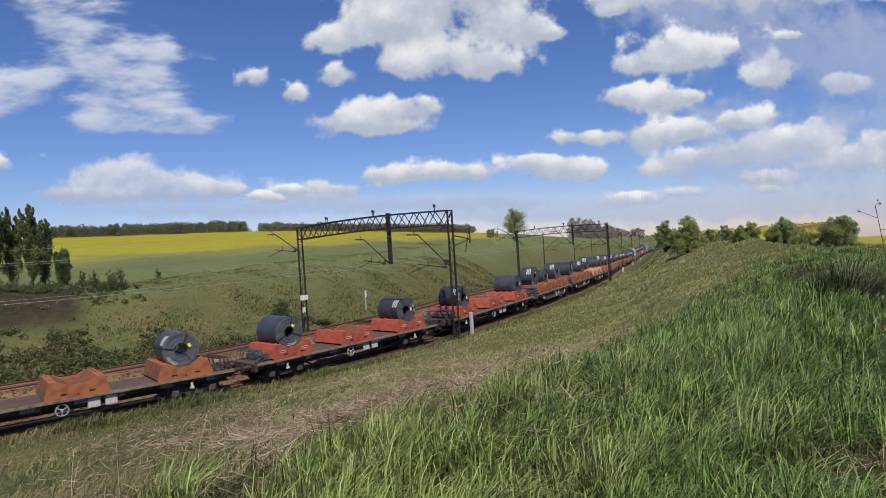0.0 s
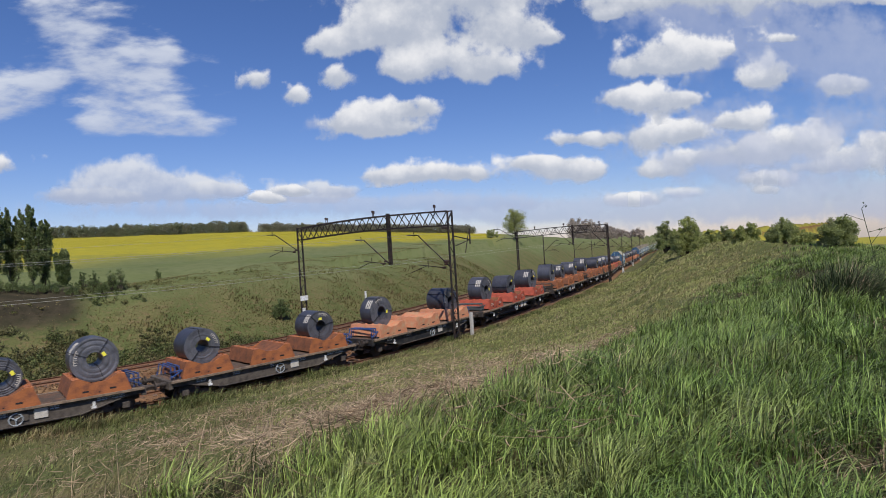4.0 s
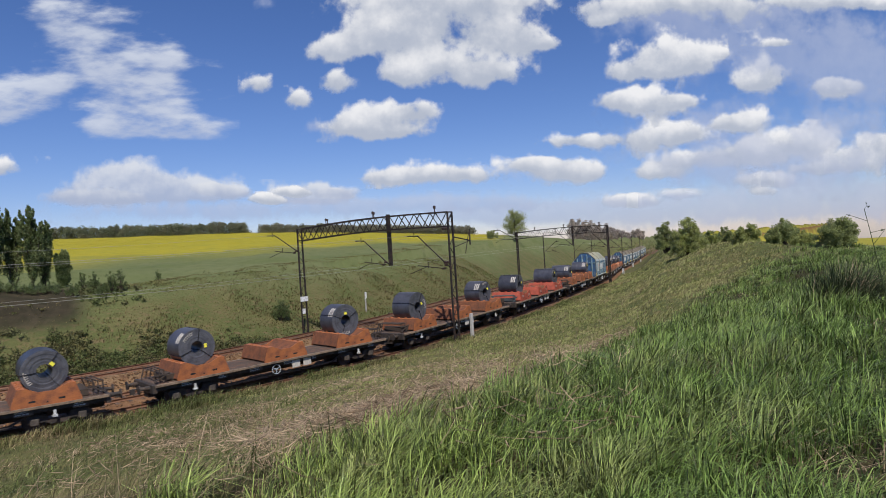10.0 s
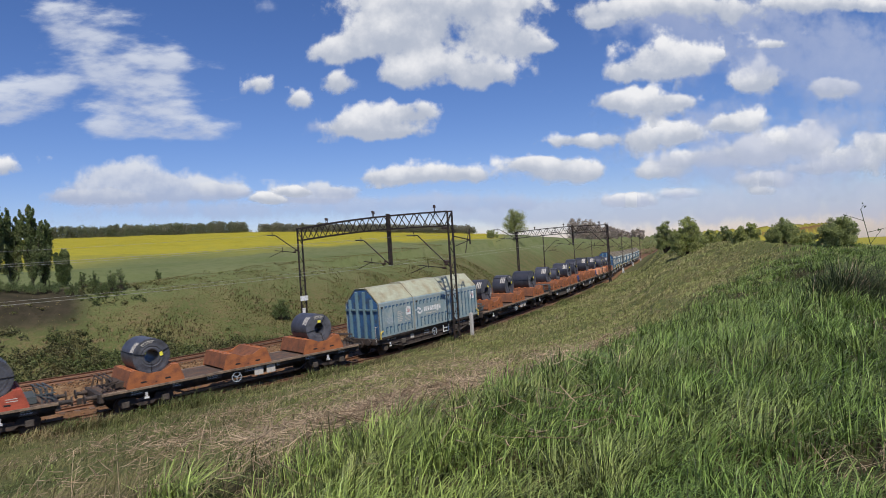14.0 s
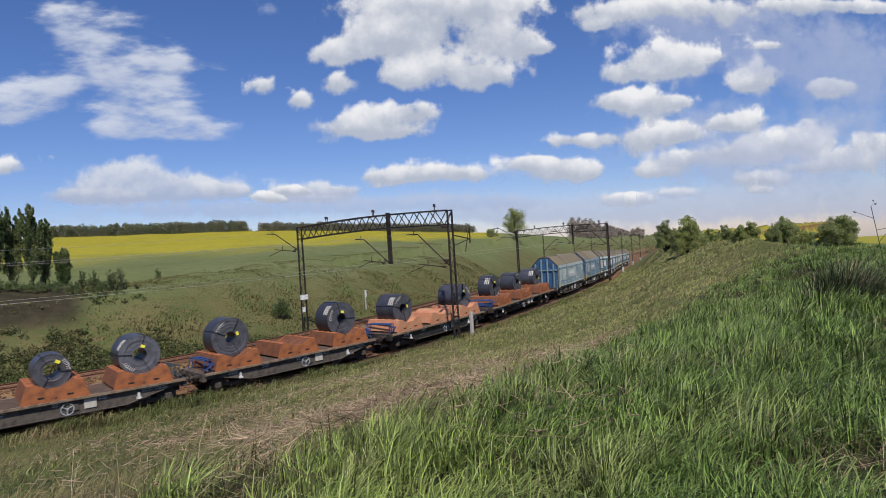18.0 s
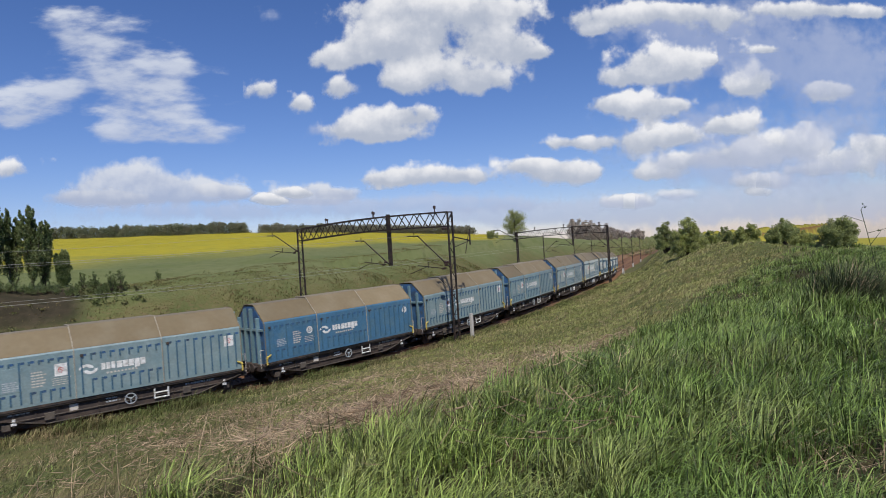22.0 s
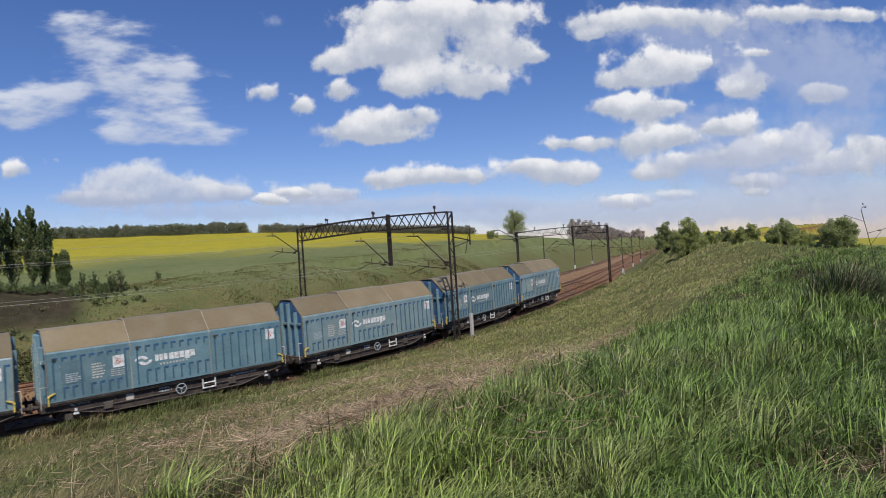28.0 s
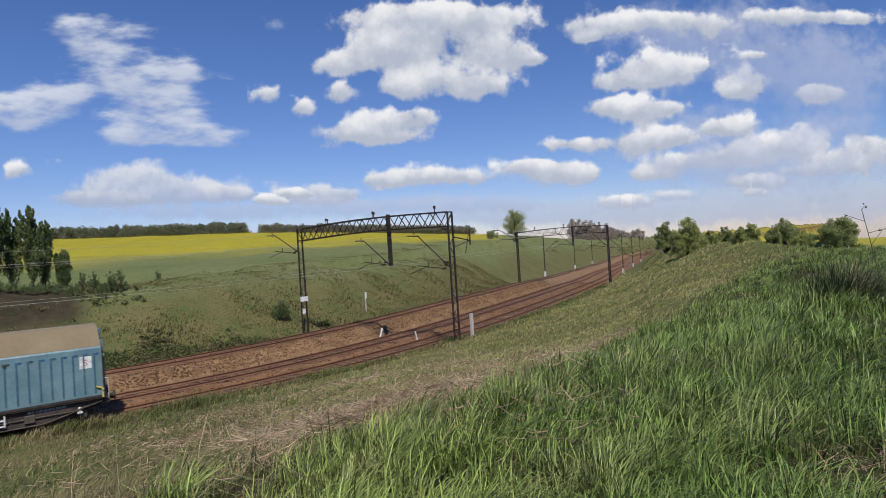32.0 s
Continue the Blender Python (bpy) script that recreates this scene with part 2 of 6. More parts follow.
def part(name, bm, material, parent=None, label="", m=None):
    me = bpy.data.meshes.new(name)
    bm.to_mesh(me)
    bm.free()
    me.materials.append(M[material] if isinstance(material, str) else material)
    ob = new(name, me)
    if parent:
        ob.parent = parent
    if m is not None:
        ob.matrix_basis = m
    if label:
        ob["label"] = label
    return ob


def B():
    return bmesh.new()


def thing(name, label, category, group=""):
    return tagged(new(name), label, category, group)


def raw_mesh(name, verts, faces, material, smooth=False):
    """A mesh from arrays: verts n x 3, faces m x 3 or m x 4."""
    verts, faces = np.ascontiguousarray(verts, np.float32), np.ascontiguousarray(faces, np.int32)
    me = bpy.data.meshes.new(name)
    me.vertices.add(len(verts)), me.loops.add(faces.size), me.polygons.add(len(faces))
    me.vertices.foreach_set("co", verts.ravel())
    k = faces.shape[1]
    me.polygons.foreach_set("loop_start", np.arange(0, faces.size, k, dtype=np.int32))
    me.loops.foreach_set("vertex_index", faces.ravel())
    if smooth:
        me.polygons.foreach_set("use_smooth", np.ones(len(faces), bool))
    me.update(calc_edges=True)
    me.materials.append(M[material] if isinstance(material, str) else material)
    return new(name, me)

# ---- ground ----
def ground_material():
    m = bpy.data.materials.new("meadow_and_fields")
    m.use_nodes = True
    n, l = m.node_tree.nodes, m.node_tree.links
    b = n["Principled BSDF"]
    b.inputs["Roughness"].default_value = .95
    b.inputs["Specular IOR Level"].default_value = .1
    pos = n.new("ShaderNodeTexCoord").outputs["Object"]

    def noise_tex(scale, detail=5, stretch=None):
        t = n.new("ShaderNodeTexNoise")
        t.inputs["Scale"].default_value, t.inputs["Detail"].default_value = scale, detail
        v = pos
        if stretch:
            mp = n.new("ShaderNodeMapping")
            mp.inputs["Scale"].default_value = stretch
            mp.inputs["Rotation"].default_value = (0, 0, radians(20))
            l.new(pos, mp.inputs[0])
            v = mp.outputs[0]
        l.new(v, t.inputs["Vector"])
        return t.outputs[0]

    def ramp(v, a, bb):
        r = n.new("ShaderNodeMapRange")
        r.inputs[1].default_value, r.inputs[2].default_value = a, bb
        l.new(v, r.inputs[0])
        return r.outputs[0]

    def mix(f, a, c):
        x = n.new("ShaderNodeMix")
        x.data_type = "RGBA"
        if isinstance(f, float):
            x.inputs[0].default_value = f
        else:
            l.new(f, x.inputs[0])
        for i, col in ((6, a), (7, c)):
            if isinstance(col, tuple):
                x.inputs[i].default_value = (*col, 1)
            else:
                l.new(col, x.inputs[i])
        return x.outputs[2]

    def att(name):
        a = n.new("ShaderNodeAttribute")
        a.attribute_name = name
        return a.outputs["Fac"]

    rough_grass = mix(ramp(noise_tex(.35), .4, .65), (.092, .108, .038), (.138, .128, .054))
    rough_grass = mix(ramp(noise_tex(2.2), .5, .72), rough_grass, (.165, .122, .066))
    rough_grass = mix(ramp(noise_tex(7.0), .5, .8), rough_grass, (.070, .084, .029))
    crop = mix(ramp(noise_tex(.05, 4, (1, 4, 1)), .35, .65), (.122, .148, .056), (.152, .168, .076))
    crop = mix(ramp(noise_tex(.9), .45, .8), crop, (.102, .124, .047))
    rape = mix(ramp(noise_tex(.22, 6, (1, 2.5, 1)), .42, .62), (.37, .315, .030), (.30, .28, .034))
    rape = mix(ramp(noise_tex(.5, 6, (1, 3, 1)), .5, .8), rape, (.24, .235, .035))
    soil = mix(ramp(noise_tex(1.2), .4, .7), (.026, .020, .016), (.052, .038, .029))
    bed = mix(ramp(noise_tex(1.0), .4, .7), (.155, .078, .035), (.120, .060, .030))
    c = mix(att("crop"), rough_grass, crop)
    c = mix(att("rape"), c, rape)
    c = mix(att("soil"), c, soil)
    # Shade between the lush blades is painted into the ground colour beneath.
    c = mix(att("gap_shade"), c, mix(ramp(noise_tex(9.0), .4, .65), (.022, .027, .010), (.070, .054, .028)))
    c = mix(att("bed"), c, bed)
    l.new(c, b.inputs["Base Color"])
    bp = n.new("ShaderNodeBump")
    bp.inputs["Strength"].default_value, bp.inputs["Distance"].default_value = .8, .15
    l.new(noise_tex(4.0, 8), bp.inputs["Height"]), l.new(bp.outputs[0], b.inputs["Normal"])
    return m


M["ground"] = ground_material()


def polar(d, az):
    return EYE.x + d * np.cos(np.radians(az)), EYE.y + d * np.sin(np.radians(az))


def build_ground():
    az = np.concatenate([np.linspace(-180, 0, 40, endpoint=False), np.linspace(0, 100, 420, endpoint=False), np.linspace(100, 180, 20)])
    r = np.concatenate([[0.0, .6], np.geomspace(1.2, 120, 250), np.geomspace(123, 4800, 90)])
    R, A = np.meshgrid(r, az, indexing="ij")
    X, Y = polar(R, A)
    Z = ground_height(X, Y)
    nr, na = len(r), len(az)
    verts = np.stack([X, Y, Z], -1).reshape(-1, 3)
    i, j = np.meshgrid(np.arange(nr - 1), np.arange(na - 1), indexing="ij")
    a = (i * na + j).ravel()
    faces = np.stack([a, a + na, a + na + 1, a + 1], 1)
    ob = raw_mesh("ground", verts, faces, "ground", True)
    s, off = line_coords(X, Y)
    d, az2 = R.ravel(), A.ravel()
    wob = wave(X.ravel(), Y.ravel(), 30, 8)
    field = smoothstep(20, 27, off + wob * 2)
    first = np.interp(az2, [30, 41, 54, 64, 83, 100], [250, 170, 135, 112, 104, 104])
    rape = smoothstep(first - 22, first + 22, d + wob * 8) * field * smoothstep(40.5, 43, az2)
    right = smoothstep(150, 220, d) * (az2 < 24) * (az2 > -60)
    soil = smoothstep(76.5, 79, az2 + wob * .6) * smoothstep(20.5, 22.5, off + wob) * (1 - smoothstep(28, 30, off + wob)) * .9
    bed = smoothstep(-1.9, -1.6, off) * (1 - smoothstep(FAR_FOOT - .6, FAR_FOOT, off))
    for nm, v in (("crop", np.clip(field + right, 0, 1)), ("rape", np.clip(rape + right * .8, 0, 1)), ("soil", soil), ("bed", bed), ("gap_shade", smoothstep(1.08, .85, d / np.interp(az2, *LUSH_EDGE)) * (d < 40) * smoothstep(-4, 5, az2) * smoothstep(100, 82, az2))):
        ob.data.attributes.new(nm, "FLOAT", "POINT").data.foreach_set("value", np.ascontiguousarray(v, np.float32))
    tagged(ob, "grassy cutting banks, green crop and a flowering yellow field", "ground", kind="structure")
    return ob


ground = build_ground()


# ---- tracks ----
def sweep(prof, s, y, lift=0.0):
    """A profile (across, up) carried along the line; open strip of quads."""
    x0, y0, z0, h = line_at(s, y)
    V = []
    for a, u in prof:
        V.append(np.stack([x0 - np.sin(h) * a, y0 + np.cos(h) * a, z0 + lift + u], 1))
    V = np.stack(V, 1)
    k = len(prof)
    i, j = np.meshgrid(np.arange(len(s) - 1), np.arange(k - 1), indexing="ij")
    a = (i * k + j).ravel()
    return V.reshape(-1, 3), np.stack([a, a + k, a + k + 1, a + 1], 1)


RAILP = [(-.07, -.17), (-.07, -.155), (-.012, -.13), (-.012, -.045), (-.036, -.035), (-.036, -.004), (-.03, 0), (.03, 0), (.036, -.004), (.036, -.035), (.012, -.045), (.012, -.13), (.07, -.155), (.07, -.17)]


def build_tracks():
    s = np.concatenate([np.arange(-50, 120, 1.0), np.arange(120, 520, 4.0)])
    for i, (y, up) in enumerate(zip(TRACKS, TRACK_LIFT)):
        t = thing("railway_track", ("rusty railway track in brown ballast beneath the train", "empty rusty railway track in brown ballast", "empty railway track on a raised pale ballast bed")[i], "railway track", "tracks in the cutting")
        foot = -.62 - up
        prof = [((-3.0 - up * .3) if i else -2.2, foot), (-1.75, -.24), (-1.3, -.19), (-.9, -.2), (-.6, -.22), (0, -.21), (.6, -.22), (.9, -.2), (1.3, -.19), (1.75, -.24), (3.0 + up * .3, foot)]
        v, f = sweep(prof, s, y, up)
        v[:, 2] += .05 * wave(v[:, 0], v[:, 1], 1.9, 3 + i) + .03 * wave(v[:, 0], v[:, 1], .8, 9 + i)
        b = raw_mesh("ballast_bed", v, f, "ballastpale" if i == 2 else "ballast", True)
        b.parent = t
        for side in (-.7525, .7525):
            v, f = sweep([(a + side, u) for a, u in RAILP], s, y, up)
            r = raw_mesh("rail", v, f, "rail")
            r.parent = t
        bm = soften(box(B(), (-.12, -1.3, -.16), (.12, 1.3, 0)), .015)
        me = bpy.data.meshes.new("sleeper")
        bm.to_mesh(me), bm.free()
        me.materials.append(M["sleeper"])
        for k in range(150 if i else 110):
            q = -2 + k * .62
            x, yy, z, h = line_at(q, y)
            o = new("sleeper", me)
            o.parent = t
            o.matrix_basis = pose(float(x), float(yy), float(z) + up - .165 + random.uniform(-.008, .004), 0, 0, math.degrees(h) + random.uniform(-1.5, 1.5))


build_tracks()


# ---- overhead line ----
def lattice_post(name, parent, base, top, w0, w1, step=.75, depth=.12):
    """Two channel legs with battens and diagonals; base and top are points of the post's axis."""
    base, top = Vector(base), Vector(top)
    p = new(name)
    p.parent = parent
    for sgn in (-1, 1):
        bm = bar(B(), base + Vector((sgn * w0 / 2, 0, 0)), top + Vector((sgn * w1 / 2, 0, 0)), .085, depth)
        part("leg", bm, "post", p)
    n = max(3, int((top - base).length / step))
    for i in range(n):
        t, t2 = (i + .15) / n, (i + .95) / n
        a, b = base.lerp(top, t), base.lerp(top, t2)
        wa, wb = w0 + (w1 - w0) * t, w0 + (w1 - w0) * t2
        sgn = 1 if i % 2 else -1
        bm = bar(B(), a + Vector((-sgn * wa / 2, -depth / 2, 0)), b + Vector((sgn * wb / 2, -depth / 2, 0)), .05, .02)
        bar(bm, a + Vector((-wa / 2, depth / 2, 0)), a + Vector((wa / 2, depth / 2, 0)), .05, .03)
        part("brace", bm, "post", p)
    return p


def cantilever(parent, root, reach, z_low, z_high, drop=.5):
    """Bracket arm with tie, insulators and a registration arm; it reaches along local y from root."""
    arm = new("cantilever")
    arm.parent = parent
    x, y, _ = root
    e = y + reach
    part("strut", rod(B(), (x, y, z_low), (x, e, z_high), .045), "post", arm)
    part("tie", rod(rod(B(), (x, e, z_high), (x, e + reach * .35, z_high + .05), .045), (x, e + reach * .12, z_high - .1), (x, e + reach * .12, z_high + .28), .03), "post", arm)
    bm = rod(B(), (x, y + reach * .16, z_low + .03), (x, y + reach * 1.05, z_low + .32), .03)
    rod(bm, (x, y + reach * .78, z_low + .2), (x, y + reach * 1.3, z_low - .25), .025)
    rod(bm, (x, y + reach * .72, z_low + .1), (x, y + reach * .72, z_low + .55), .03)
    part("registration_arm", bm, "post", arm)
    for q in ((x, y + reach * .12, z_low + (z_high - z_low) * .12), (x, y + reach * .2, z_low + .05)):
        bm = B()
        for k in range(4):
            rod(bm, (q[0], q[1] + k * .06, q[2]), (q[0], q[1] + k * .06 + .03, q[2] + .01), .085, 10)
        part("insulator", bm, "insul", arm)
    return arm


def portal(s, near, far, top, foot_near, foot_far, hang, camber=.2, detail=True, arm_far=True, skew=0.0):
    x, y, z, h = (float(v) for v in line_at(s, 0))
    t = thing("overhead_line_portal", "black lattice steel portal over the tracks carrying wires" if detail else "distant black steel portal over the tracks", "gantry", "overhead line portals")
    t.matrix_basis = pose(x, y, z, 0, 0, math.degrees(h) + skew)
    turn = .56 if detail else .42
    lattice_post("near_post", t, (0, near, foot_near), (0, near, top), turn, turn * .86, depth=.12 if detail else .2)
    lattice_post("far_post", t, (0, far, foot_far), (0, far, top - .12), turn * .95, turn * .8, depth=.12 if detail else .2)
    # truss beam with a slight camber
    def chord(u, low):
        yy = near + (far - near) * u
        return Vector((0, yy, top - .12 * u + camber * math.sin(math.pi * u) - (1.0 if low else 0)))
    beam = new("truss_beam")
    beam.parent = t
    n = 22
    for sx in (-.3, .3):
        for low in (0, 1):
            for i in range(n):
                part("chord", bar(B(), chord(i / n, low) + Vector((sx, 0, 0)), chord((i + 1) / n, low) + Vector((sx, 0, 0)), .085), "post", beam)
    for i in range(n):
        for sx in (-.3, .3):
            a, b = (chord(i / n, i % 2), chord((i + 1) / n, (i + 1) % 2))
            part("diagonal", bar(B(), a + Vector((sx, 0, 0)), b + Vector((sx, 0, 0)), .05), "post", beam)
        if i % 2 == 0:
            part("batten", bar(B(), chord(i / n, 0) + Vector((-.3, 0, 0)), chord(i / n, 0) + Vector((.3, 0, 0)), .05), "post", beam)
    hp = new("hanging_post")
    hp.parent = t
    for sx in (-.1, .1):
        bm = bar(B(), (sx, hang, 5.5), (sx, hang, top + camber + .1), .07, .2)
        part("leg", bm, "post", hp)
    for zz in np.arange(5.6, top, .6):
        part("plate", box(B(), (-.13, hang - .11, zz), (.13, hang + .11, zz + .1)), "post", hp)
    reach = (hang - near) * .5
    cantilever(t, (0, near + .1, 0), reach, 5.1, 7.55)
    cantilever(t, (0, hang + .1, 0), reach * .9, 5.55, 7.5)
    if arm_far:
        cantilever(t, (0, far + .1, 0), reach * 1.15, 6.9, 8.6)
    # pin insulators on top of the beam
    for u in (.08, .45, .78):
        c = chord(u, 0)
        bm = rod(B(), c + Vector((-.25, -.2, 0)), c + Vector((-.25, -.2, .5)), .03)
        rod(bm, c + Vector((.25, .2, 0)), c + Vector((.25, .2, .5)), .03)
        rod(bm, c + Vector((-.25, -.2, .3)), c + Vector((-.25, -.2, .48)), .09, 10)
        rod(bm, c + Vector((.25, .2, .3)), c + Vector((.25, .2, .48)), .09, 10)
        part("top_insulator", bm, "insul", t)
    if detail:
        for (yy, zz, w) in ((far - .22, 2.75, .5), (far - .22, 1.7, .36)):
            part("sign_plate", box(B(), (-w, yy - .02, zz), (-.05 if w < .4 else w * .6, yy + .02, zz + .42)), "white", t, "white sign plate")
        # feeder bracket on the near post
        bm = rod(B(), (.35, near, 7.3), (1.9, near - .2, 7.0), .04)
        rod(bm, (.35, near, 6.6), (1.9, near - .2, 7.0), .03)
        rod(bm, (1.3, near - .2, 6.1), (1.8, near - .2, 7.6), .03)
        rod(bm, (1.9, near - .2, 6.7), (1.9, near - .2, 7.8), .05)
        part("feeder_bracket", bm, "post", t)
        for zz in (5.6, 7.9):
            bm = B()
            for k in range(5):
                rod(bm, (-.45 - k * .09, near, zz), (-.5 - k * .09, near, zz), .1, 10)
            part("insulator", bm, "insul", t)
    return t


def mast(s, y, foot, top, side):
    x, yy, z, h = (float(v) for v in line_at(s, 0))
    t = thing("overhead_line_mast", "black lattice steel mast beside the tracks", "mast", "overhead line masts")
    t.matrix_basis = pose(x, yy, z, 0, 0, math.degrees(h))
    lattice_post("post", t, (0, y, foot), (0, y, top), .5, .4, 1.1, depth=.22)
    cantilever(t, (0, y + side * .1, 0), side * 2.4, 5.2, 7.3)
    part("base_paint", box(B(), (-.31, y - .17, foot + .5), (.31, y + .17, foot + 1.6)), "white", t, "white painted band")
    return t


portal(29.24, -2.9, 13.66, 9.05, -.6, -.2, 3.0, skew=-1.73)
portal(79.0, -2.7, 13.0, 8.1, -.3, -.1, 2.9, detail=False, skew=-22)
for s_, yn_, yf_ in ((118.0, -2.6, 13.2), (166.0, -2.6, 13.2), (204.0, -2.6, 13.2)):
    mast(s_, yn_, -.6, 8.8, 1)
    mast(s_, yf_, -.4, 8.8, -1)


def wire(name, pts, r=.012, label=""):
    cu = bpy.data.curves.new(name, "CURVE")
    cu.dimensions, cu.bevel_depth, cu.bevel_resolution = "3D", r, 1
    sp = cu.splines.new("POLY")
    sp.points.add(len(pts) - 1)
    for p, q in zip(sp.points, pts):
        p.co = (*q, 1)
    cu.materials.append(M["wire"])
    return tagged(new(name, cu), label or "thin bright overhead wire above the tracks", "wire", "overhead wires")


def wire_run(y, z0, z1, s0, s1, sag, r):
    pts = []
    for i in range(25):
        u = i / 24
        x, yy, zz, h = line_at(s0 + (s1 - s0) * u, y)
        pts.append((float(x), float(yy), float(zz) + z0 + (z1 - z0) * u - sag * 4 * u * (1 - u)))
    return wire("overhead_wire", pts, r)


# ---- wagons: local x runs back along the train, y away from the bank with the camera, z up from the rail top ----
def bogie(parent, x):
    b = new("bogie")
    b.parent = parent
    b.matrix_basis = pose(x, 0, 0)
    for sy in (-1, 1):
        prof = [(-1.25, .62), (-1.1, .78), (-.45, .72), (-.35, .5), (.35, .5), (.45, .72), (1.1, .78), (1.25, .62), (1.15, .42), (.95, .36), (.5, .42), (.3, .28), (-.3, .28), (-.5, .42), (-.95, .36), (-1.15, .42)]
        part("side_frame", prism(B(), prof, sy * 1.0 - .05, sy * 1.0 + .05), "frame", b)
        for ax in (-.9, .9):
            part("axle_box", soften(box(B(), (ax - .16, sy * 1.08 - .1, .32), (ax + .16, sy * 1.08 + .1, .62)), .03), "framegrey", b)
        bm = B()
        for k in range(5):
            rod(bm, (-.12 + k * .06, sy * 1.0, .3), (-.12 + k * .06, sy * 1.0, .5), .05, 6)
        part("spring", bm, "frame", b)
    for ax in (-.9, .9):
        w = rod(B(), (0, -.95, 0), (0, .95, 0), .08, 10)
        for sy in (-.75, .75):
            rod(w, (0, sy - .065, 0), (0, sy + .065, 0), .45, 24)
            rod(w, (0, sy - .085, 0), (0, sy + .085, 0), .14, 12)
        for k in range(5):
            a = k * 1.2566
            for sy in (-.835, .835):
                rod(w, (.3 * math.cos(a), sy - .01, .3 * math.sin(a)), (.3 * math.cos(a), sy + .01, .3 * math.sin(a)), .04, 8)
        part("wheelset", w, "wheel", b, "", pose(ax, 0, .45))
    return b


def buffers(parent, half):
    for sx in (-1, 1):
        for sy in (-.875, .875):
            bm = rod(B(), (sx * (half - .62), sy, 1.06), (sx * (half - .3), sy, 1.06), .115, 12)
            rod(bm, (sx * (half - .3), sy, 1.06), (sx * (half - .06), sy, 1.06), .085, 12)
            rod(bm, (sx * (half - .06), sy, 1.06), (sx * (half - .01), sy, 1.06), .22, 16)
            part("buffer", bm, "frame", parent)
        bm = rod(B(), (sx * (half - .6), 0, .98), (sx * (half + .08), 0, .96), .04, 8)
        box(bm, (sx * half - .1, -.1, .75), (sx * half + .1, .1, .98))
        part("coupling", bm, "frame", parent)


def handwheel(parent, x, y, z, r, material):
    bm = B()
    n = 18
    for k in range(n):
        a, b = k * 6.2832 / n, (k + 1) * 6.2832 / n
        rod(bm, (x + r * math.cos(a), y, z + r * math.sin(a)), (x + r * math.cos(b), y, z + r * math.sin(b)), .022, 6)
    for k in range(3):
        a = k * 2.0944 + .5
        rod(bm, (x, y, z), (x + r * math.cos(a), y, z + r * math.sin(a)), .02, 6)
    rod(bm, (x, y - .03, z), (x, y + .25, z), .05, 8)
    return part("handwheel", bm, material, parent)


def bars_text(parent, x, z, w, rows, gap, h, y, material, seed, name="stencil"):
    """Unreadable stencilled lines as short bars."""
    r = random.Random(seed)
    bm = B()
    for k in range(rows):
        q = x
        end = x + w * r.uniform(.7, 1)
        while q < end:
            L = r.uniform(.05, .16)
            box(bm, (q, y - .004, z - k * gap), (min(q + L, end), y, z - k * gap + h))
            q += L + .035
    o = part(name, bm, material, parent)
    o['kind'] = 'stuff'
    return o


HB, HK, HT = 1.25, 3.37, 4.36   # hood: foot, kink and top over the rail
HOOD_ENDS = (-5.45, -2.05, 1.53, 5.45)


def hood_profile(grow):
    g = grow
    return [(-1.45 - g, HB), (-1.45 - g, HK), (-1.40 - g, HK + .09), (-.52, HT - .03 + g), (-.40, HT + g), (.40, HT + g), (.52, HT - .03 + g), (1.40 + g, HK + .09), (1.45 + g, HK), (1.45 + g, HB)]


def shell(bm, prof, x0, x1, th=.04):
    """Bent sheet with thickness along x."""
    def ring(x, s):
        return [bm.verts.new((x, y * s, HB + (z - HB) * (1 - (1 - s) * .6))) for y, z in prof]
    a0, a1, b0, b1 = ring(x0, 1), ring(x1, 1), ring(x0, 1 - th), ring(x1, 1 - th)
    n = len(prof)
    for i in range(n - 1):
        bm.faces.new((a0[i], a1[i], a1[i + 1], a0[i + 1]))
        bm.faces.new((b0[i], b0[i + 1], b1[i + 1], b1[i]))
        bm.faces.new((a0[i], a0[i + 1], b0[i + 1], b0[i]))
        bm.faces.new((a1[i], b1[i], b1[i + 1], a1[i + 1]))
    bmesh.ops.recalc_face_normals(bm, faces=bm.faces)
    return bm


